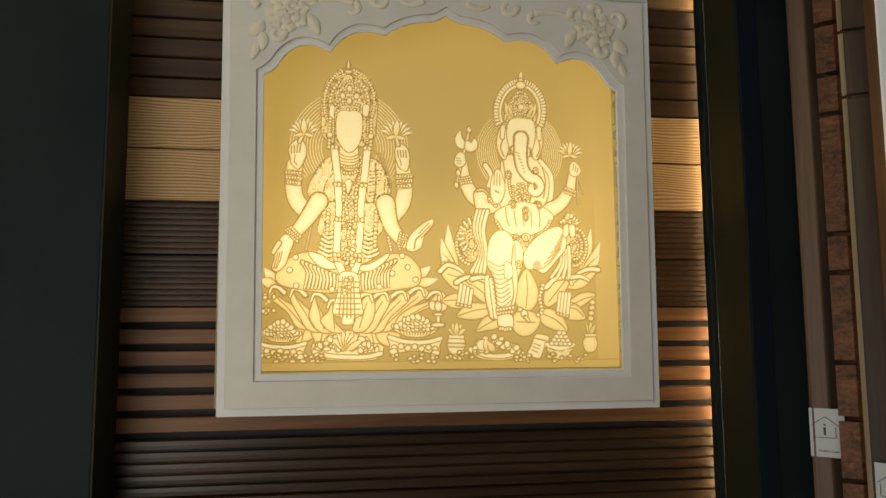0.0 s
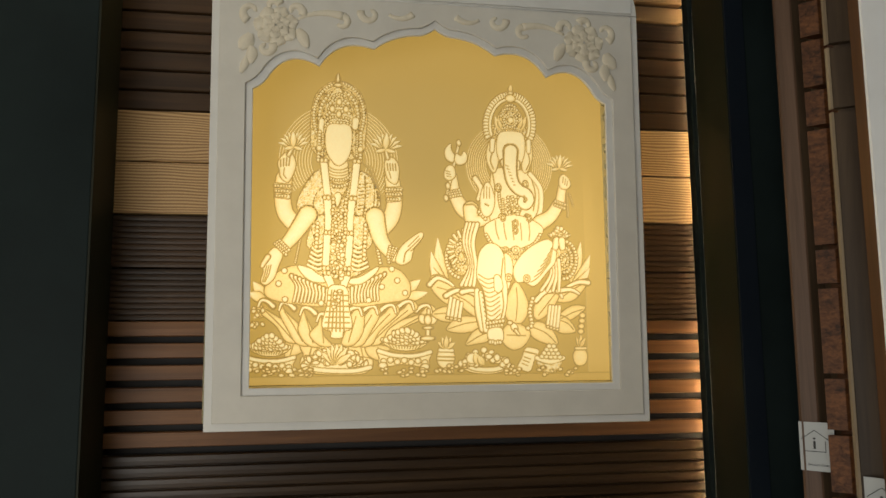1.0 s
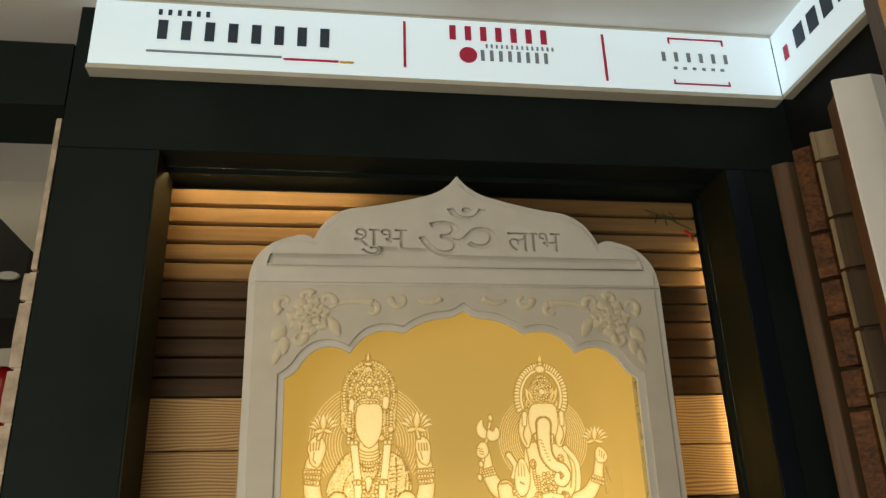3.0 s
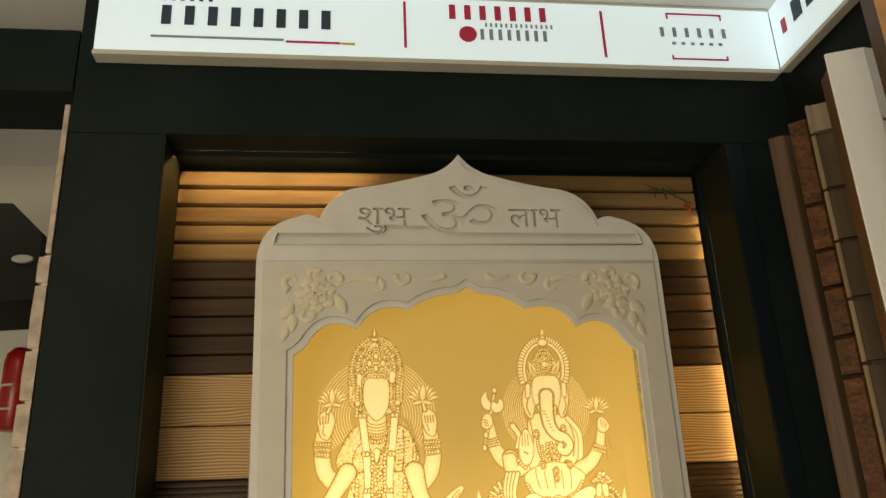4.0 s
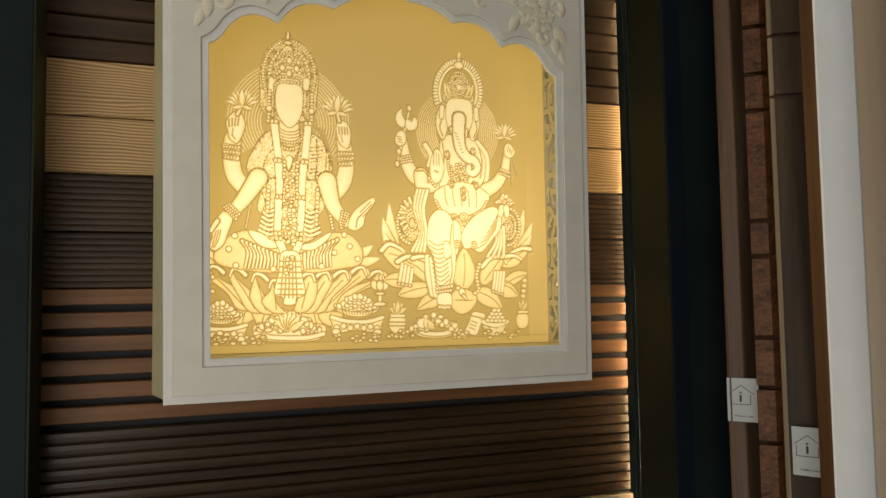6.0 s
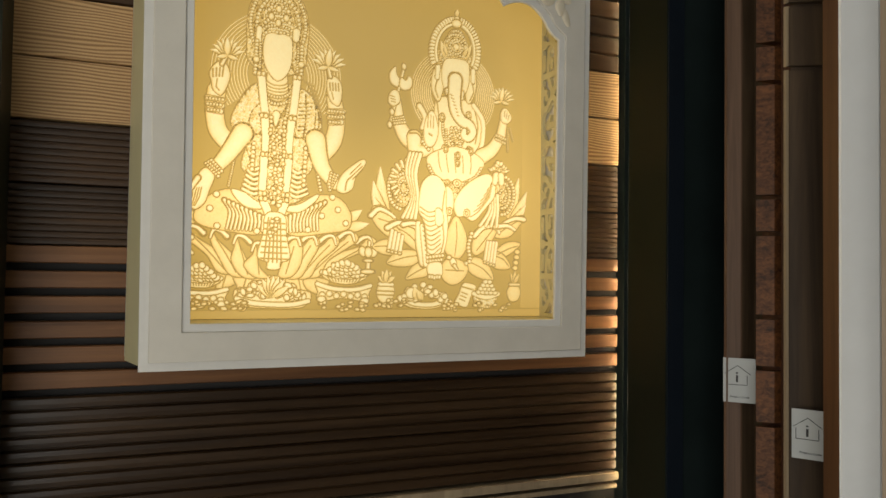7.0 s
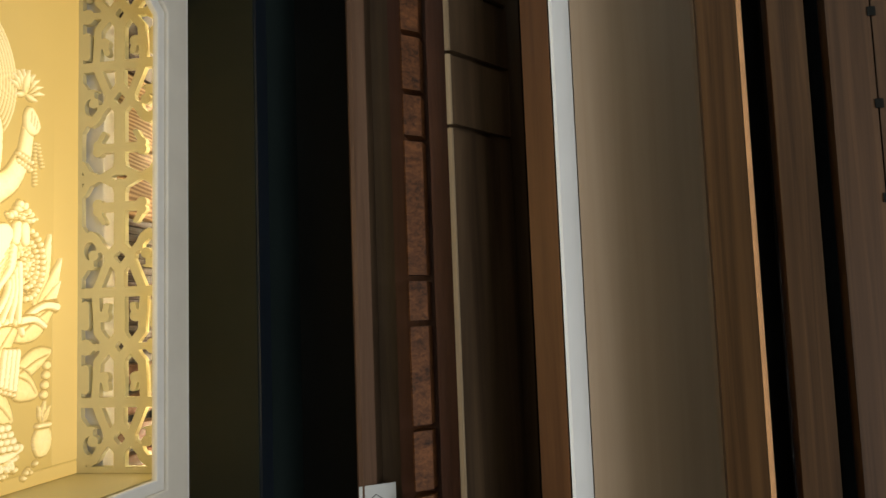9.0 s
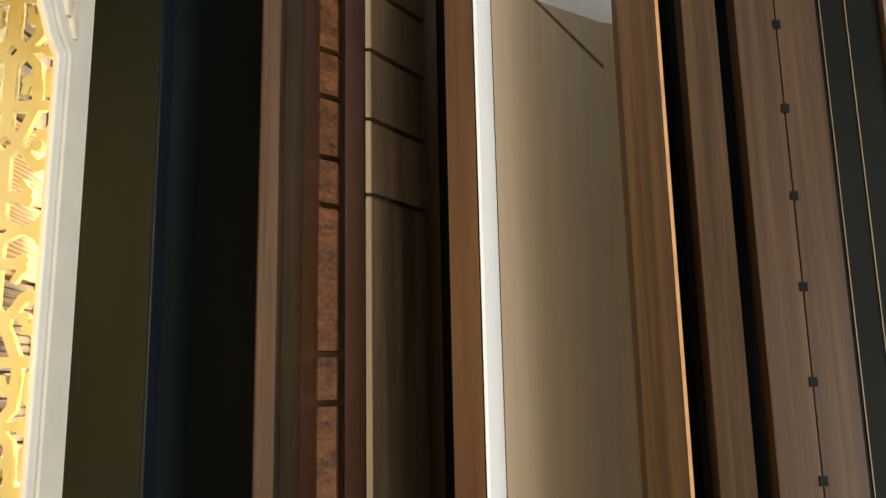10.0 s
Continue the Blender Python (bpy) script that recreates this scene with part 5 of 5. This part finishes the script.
for z, s in ((2.735, -1), (2.613, 1)):
    part("bracket_mark", add_box(add_box(box(0.500, 0.635, SIGN_Y - 0.0025, SIGN_Y - 0.0005, z, z + 0.004), 0.500, 0.504, SIGN_Y - 0.0024, SIGN_Y - 0.0006, min(z, z + s * 0.012), max(z, z + s * 0.012)),
                                   0.631, 0.635, SIGN_Y - 0.0024, SIGN_Y - 0.0006, min(z, z + s * 0.012), max(z, z + s * 0.012)), M_ink_red, sign)

side_sign = thing("lit_sign", "white backlit fascia sign along the side wall", "sign")
part("light_face", box(SIGN_X, 0.778, -3.0, SIGN_Y - 0.004, 2.597, 2.7545), M_sign, side_sign)
part("bottom_edge", box(SIGN_X - 0.002, 0.778, -3.0, SIGN_Y - 0.005, 2.584, 2.595, 0.001), M_lip_white, side_sign, "dull cream edge strip")
for i in range(8):
    y = -0.275 - i * 0.052
    part("mark", box(SIGN_X - 0.0025, SIGN_X - 0.0005, y - 0.034, y, 2.662, 2.712, 0.0004), M_ink, side_sign)
part("mark", box(SIGN_X - 0.0025, SIGN_X - 0.0005, -0.245, -0.228, 2.662, 2.697, 0.0004), M_ink_red, side_sign)

# ---------- sample boards along the side wall ----------
GROUP = "sample boards along the side wall"


def board(points, top, material, label, name="sample_board"):
    th = thing(name, label, "sample board", GROUP)
    part("board", prism(points, 0.0, top), material, th)
    return th


first = thing("sample_board", "umber wood moulding sample, lit and shaded faces in two colours, standing against the side wall", "sample board", GROUP)
# light on the front and shade in the recess put into two woods
part("board", prism([(0.76, -0.291), (0.632, -0.291), (0.648, -0.3145), (0.676, -0.3160), (0.676, -0.345), (0.76, -0.345)], 0.0, 2.353), M_moss, first)
part("front_strip", prism([(0.6318, -0.2912), (0.625, -0.2915), (0.6228, -0.2945), (0.6235, -0.3005), (0.644, -0.3145), (0.6475, -0.3148)], 0.0, 2.353), M_umber, first, "front strip in lighter umber for the light on it")
second = thing("sample_board", "mahogany-red sample board with a row of raised blocks", "sample board", GROUP)
part("board", prism([(0.76, -0.347), (0.665, -0.347), (0.665, -0.374), (0.665, -0.408), (0.643, -0.412), (0.643, -0.440), (0.76, -0.442)], 0.0, 2.347), M_red, second)
levels = [0.0, 0.35, 0.62, 0.84, 1.06, 1.23, 1.330, 1.422, 1.572, 1.638, 1.846, 1.916, 2.007, 2.078, 2.168, 2.347]
for low, high in zip(levels, levels[1:]):
    part("block", prism([(0.664, -0.3770), (0.6185, -0.3770), (0.6170, -0.3795), (0.6380, -0.4015), (0.664, -0.4025)], low + 0.004, high - 0.005), M_block, second, "end-grain mahogany block")
third = thing("sample_board", "dark walnut cladding sample with pale worn front edge", "sample board", GROUP)
part("board", prism([(0.630, -0.4445), (0.74, -0.520), (0.76, -0.545), (0.76, -0.446)], 0.0, 2.342), M_moss, third)
steps = [0.0, 1.856, 1.967, 2.072, 2.170, 2.282, 2.345]
for low, high in zip(steps, steps[1:]):
    # light on the topmost strip put into a paler wood
    part("cladding_strip", prism([(0.616, -0.4455), (0.617, -0.4535), (0.735, -0.5265), (0.742, -0.5215), (0.632, -0.4450)], low + 0.0045, high - 0.0045), M_lip if low > 2.28 else M_moss, third)
    part("edge_strip", prism([(0.6128, -0.4452), (0.6128, -0.4515), (0.6160, -0.4532), (0.6160, -0.4450)], low + 0.003, high - 0.003), M_lip, third, "pale worn edge strip")
board([(0.572, -0.561), (0.560, -0.599), (0.64, -0.604), (0.74, -0.590), (0.74, -0.566)], 2.325, M_amber, "amber-brown wood board sample standing on edge")
white = board([(0.5585, -0.601), (0.5595, -0.6055), (0.612, -0.6275), (0.640, -0.6240), (0.645, -0.608)], 2.350, M_white, "white board sample with a bright rounded edge")
taupe = thing("sample_board", "taupe laminate panel sample leaning beside the white board", "sample board", GROUP)
part("board", prism([(0.6145, -0.629), (0.745, -0.812), (0.766, -0.880), (0.774, -0.878), (0.755, -0.806), (0.640, -0.6265)], 0.0, 2.168), M_beige, taupe)
# narrow dark strip slanting down across the taupe face
joint = prism([(0.6125, -0.6288), (0.7430, -0.8128), (0.7450, -0.8115), (0.6145, -0.6275)], 0.0, 0.0035)
for v in joint.verts:
    v.co.z += 2.214 - (v.co.x - 0.6125) * 0.95
part("top_trim", joint, M_umber, taupe, "thin dark slanting strip")
board([(0.760, -0.610), (0.760, -0.905), (0.775, -0.905), (0.775, -0.610)], 2.335, M_white, "white board sample behind the taupe panel")
teak = board([(0.495, -0.784), (0.479, -0.8275), (0.500, -0.834), (0.560, -0.815), (0.555, -0.790)], 2.36, M_teak, "teak board sample with a light orange edge")
# edge strip lighter and more orange than the board
part("edge_band", prism([(0.4785, -0.8280), (0.4780, -0.8315), (0.4990, -0.8380), (0.5005, -0.8345)], 0.0, 2.36), M_orange_edge, teak, "light orange edge strip")
board([(0.505, -0.867), (0.4995, -0.8680), (0.4930, -0.9080), (0.500, -0.9100), (0.530, -0.900), (0.530, -0.868)], 2.36, M_teak, "narrow greyed teak slat sample")
# sheet also placed to keep lamp light off the taupe panel
board([(0.560, -0.800), (0.566, -0.798), (0.606, -1.040), (0.600, -1.042)], 2.30, M_gloss_black, "dark glossy sheet behind the teak boards, darkening their gaps")
pair = thing("sample_board", "two rosy teak boards joined along a drilled seam", "sample board", GROUP)
part("board", prism([(0.481, -0.9285), (0.4795, -0.9765), (0.510, -0.9765), (0.510, -0.9285)], 0.0, 2.36), M_teak_red, pair)
part("board", prism([(0.4800, -0.9785), (0.4790, -1.0280), (0.510, -1.0280), (0.510, -0.9785)], 0.0, 2.36), M_teak_red, pair)
for i in range(18):
    z = 2.028 - i * 0.1105
    part("drill_hole", box(0.4778, 0.4796, -0.9825, -0.9735, z - 0.0055, z + 0.0055), M_black, pair, "small dark drilled hole")
dark_board = board([(0.520, -1.043), (0.5195, -1.1270), (0.560, -1.1270), (0.560, -1.043)], 2.36, M_black, "black laminate sample with a thin pale edge line")
for y in (-1.0530, -1.0860):
    part("edge_line", box(0.5180, 0.5194, y - 0.0006, y + 0.0006, 0, 2.36), M_lip, dark_board, "thin pale edge line")
board([(0.510, -1.131), (0.510, -1.200), (0.54, -1.200), (0.54, -1.131)], 2.36, M_umber, "umber-brown wood board sample")


def product_tag(m, size_y, size_z, label, letter=False):
    """A paper tag in its own plane: u across, v up; printed with a house outline, an i and a line of text."""
    th = thing("product_tag", label, "tag", "product tags on the sample boards")
    card = part("card", box(0, size_y, -0.0006, 0.0, 0, size_z), M_tag, th)
    hw = 0.046
    bm = bmesh.new()
    def stroke(a, b, w=0.0011):
        d = Vector((b[0] - a[0], 0, b[1] - a[1]))
        n = Vector((-d.z, 0, d.x)).normalized() * w / 2
        q = [Vector((p[0], 0, p[1])) + k * n + Vector((0, y, 0)) for y in (-0.0012, -0.0007) for p, k in ((a, 1), (b, 1), (b, -1), (a, -1))]
        v = [bm.verts.new(c) for c in q]
        bm.faces.new(v[:4])
        bm.faces.new(v[4:][::-1])
        for i in range(4):
            bm.faces.new((v[i], v[i + 4], v[(i + 1) % 4 + 4], v[(i + 1) % 4]))
    z0 = size_z * 0.40
    stroke((0.003, z0 + 0.020), (0.003 + hw / 2, z0 + 0.036))
    stroke((0.003 + hw / 2, z0 + 0.036), (0.003 + hw, z0 + 0.020))
    stroke((0.007, z0 + 0.018), (0.007, z0))
    stroke((0.007, z0), (0.043, z0))
    stroke((0.043, z0), (0.043, z0 + 0.018))
    part("house_print", bm, M_ink_black, th)
    for body, h, cu, cv, w in [("i", 0.019, 0.025, z0 + 0.014, 0.0045), ("Product Code", 0.0042, 0.030, size_z * 0.13, 0.034)] + ([("H", 0.014, 0.061, z0 + 0.014, 0.010)] if letter else []):
        loops = letters(body, h, cu, cv, w)
        if loops:
            part("print", sheet_from_loops(loops, 0.0006, 0.0, lambda u, v, q: (u, -0.0009 - q, v)), M_ink_black, th)
    th.matrix_world = m
    return th


product_tag(pose(0.6205, -0.2945, 1.257, 0, 0, -52), 0.058, 0.083, "small white paper product tag stuck on the umber moulding")
product_tag(pose(0.6160, -0.4595, 1.188, 0, 0, -62), 0.072, 0.083, "white paper product tag stuck on the dark walnut sample", True)

# ---------- the bay beside the niche ----------
stones = thing("stone_cladding", "pale rose limestone cladding sample seen along its edge", "stone sample")
z, i = 0.0, 0
rng = random.Random(9)
while z < 2.14:
    h = rng.uniform(0.05, 0.13)
    top = min(z + h, 2.155)
    out = rng.uniform(0.020, 0.026)
    part("stone", prism([(-0.803, z + 0.002), (-0.803 - out, z + 0.004), (-0.803 - out - rng.uniform(0, 0.003), (z + top) / 2), (-0.803 - out, top - 0.004), (-0.803, top - 0.002)], -0.149, -0.02, "y"), M_cladding, stones)
    z = top
part("mortar_bed", box(-0.815, -0.8032, -0.146, -0.02, 0, 2.155), M_mortar, stones)
upper_stone = thing("stone_strip", "thin pale stone strip edge above the cladding", "stone sample")
part("slab", box(-0.8145, -0.8035, -0.149, -0.04, 2.160, 2.485, 0.0015), M_cladding, upper_stone)

hood = thing("extractor_hood", "black angular hood with a round downlight in the next bay", "hood")
part("body", prism([(-1.75, 2.505), (-1.130, 2.505), (-1.045, 2.420), (-1.045, 2.235), (-1.75, 2.20)], 0.42, 0.71, "y"), M_black, hood)
part("duct", box(-1.75, -1.45, 0.46, 0.70, 2.506, 2.758), M_black, hood)
lens = bmesh.new()
bmesh.ops.create_cone(lens, cap_ends=True, segments=28, radius1=0.030, radius2=0.026, depth=0.008, matrix=pose(-1.085, 0.418, 2.345, 90) @ Matrix.Diagonal((1, 0.42, 1, 1)))
part("downlight", lens, M_metal, hood, "pale round downlight")

bottle = thing("fire_extinguisher", "red glossy cylinder hanging on the off-white wall", "fire extinguisher")
profile = [(0.0, 0.0), (0.030, 0.002), (0.040, 0.012), (0.041, 0.19), (0.036, 0.215), (0.020, 0.232), (0.0, 0.236)]
bm = bmesh.new()
rings = [[bm.verts.new((-1.152 + r * math.cos(2 * math.pi * k / 24), 0.668 + r * math.sin(2 * math.pi * k / 24), 1.930 + h)) for k in range(24)] for r, h in profile[1:-1]]
for a, b in zip(rings, rings[1:]):
    for k in range(24):
        bm.faces.new((a[k], a[(k + 1) % 24], b[(k + 1) % 24], b[k]))
bm.faces.new(rings[0][::-1])
bm.faces.new(rings[-1])
part("cylinder", bm, M_red_paint, bottle, "", True)
part("bracket", box(-1.172, -1.132, 0.700, 0.7195, 2.01, 2.05), M_metal, bottle)
for h in (1.985, 2.05):
    part("label_bar", prism([(-1.152 + 0.0415 * math.cos(a), 0.668 + 0.0415 * math.sin(a)) for a in (3.9, 4.2, 4.5, 4.8)] + [(-1.152 + 0.0405 * math.cos(a), 0.668 + 0.0405 * math.sin(a)) for a in (4.8, 4.5, 4.2, 3.9)], h, h + 0.006), M_tag, bottle)

# a sprig on the upper slats
scuff = thing("dry_twig", "small green sprig with a red bud on the slats", "twig")
bm = bmesh.new()
for a, b in (((0.470, 2.385), (0.580, 2.335)), ((0.500, 2.372), (0.492, 2.350)), ((0.515, 2.378), (0.520, 2.345)), ((0.530, 2.380), (0.545, 2.350)), ((0.480, 2.372), (0.540, 2.362))):
    tube(bm, [a, ((a[0] + b[0]) / 2, (a[1] + b[1]) / 2 + 0.004), b], 0.0012, 0.0016, -0.0025, 1.0)
part("stem", bm, M_leaf, scuff)
bm = bmesh.new()
tube(bm, [(0.562, 2.333), (0.574, 2.322), (0.580, 2.308)], 0.0040, 0.0016, -0.0025, 1.0)
part("bud", bm, M_red_paint, scuff, "small red bud")
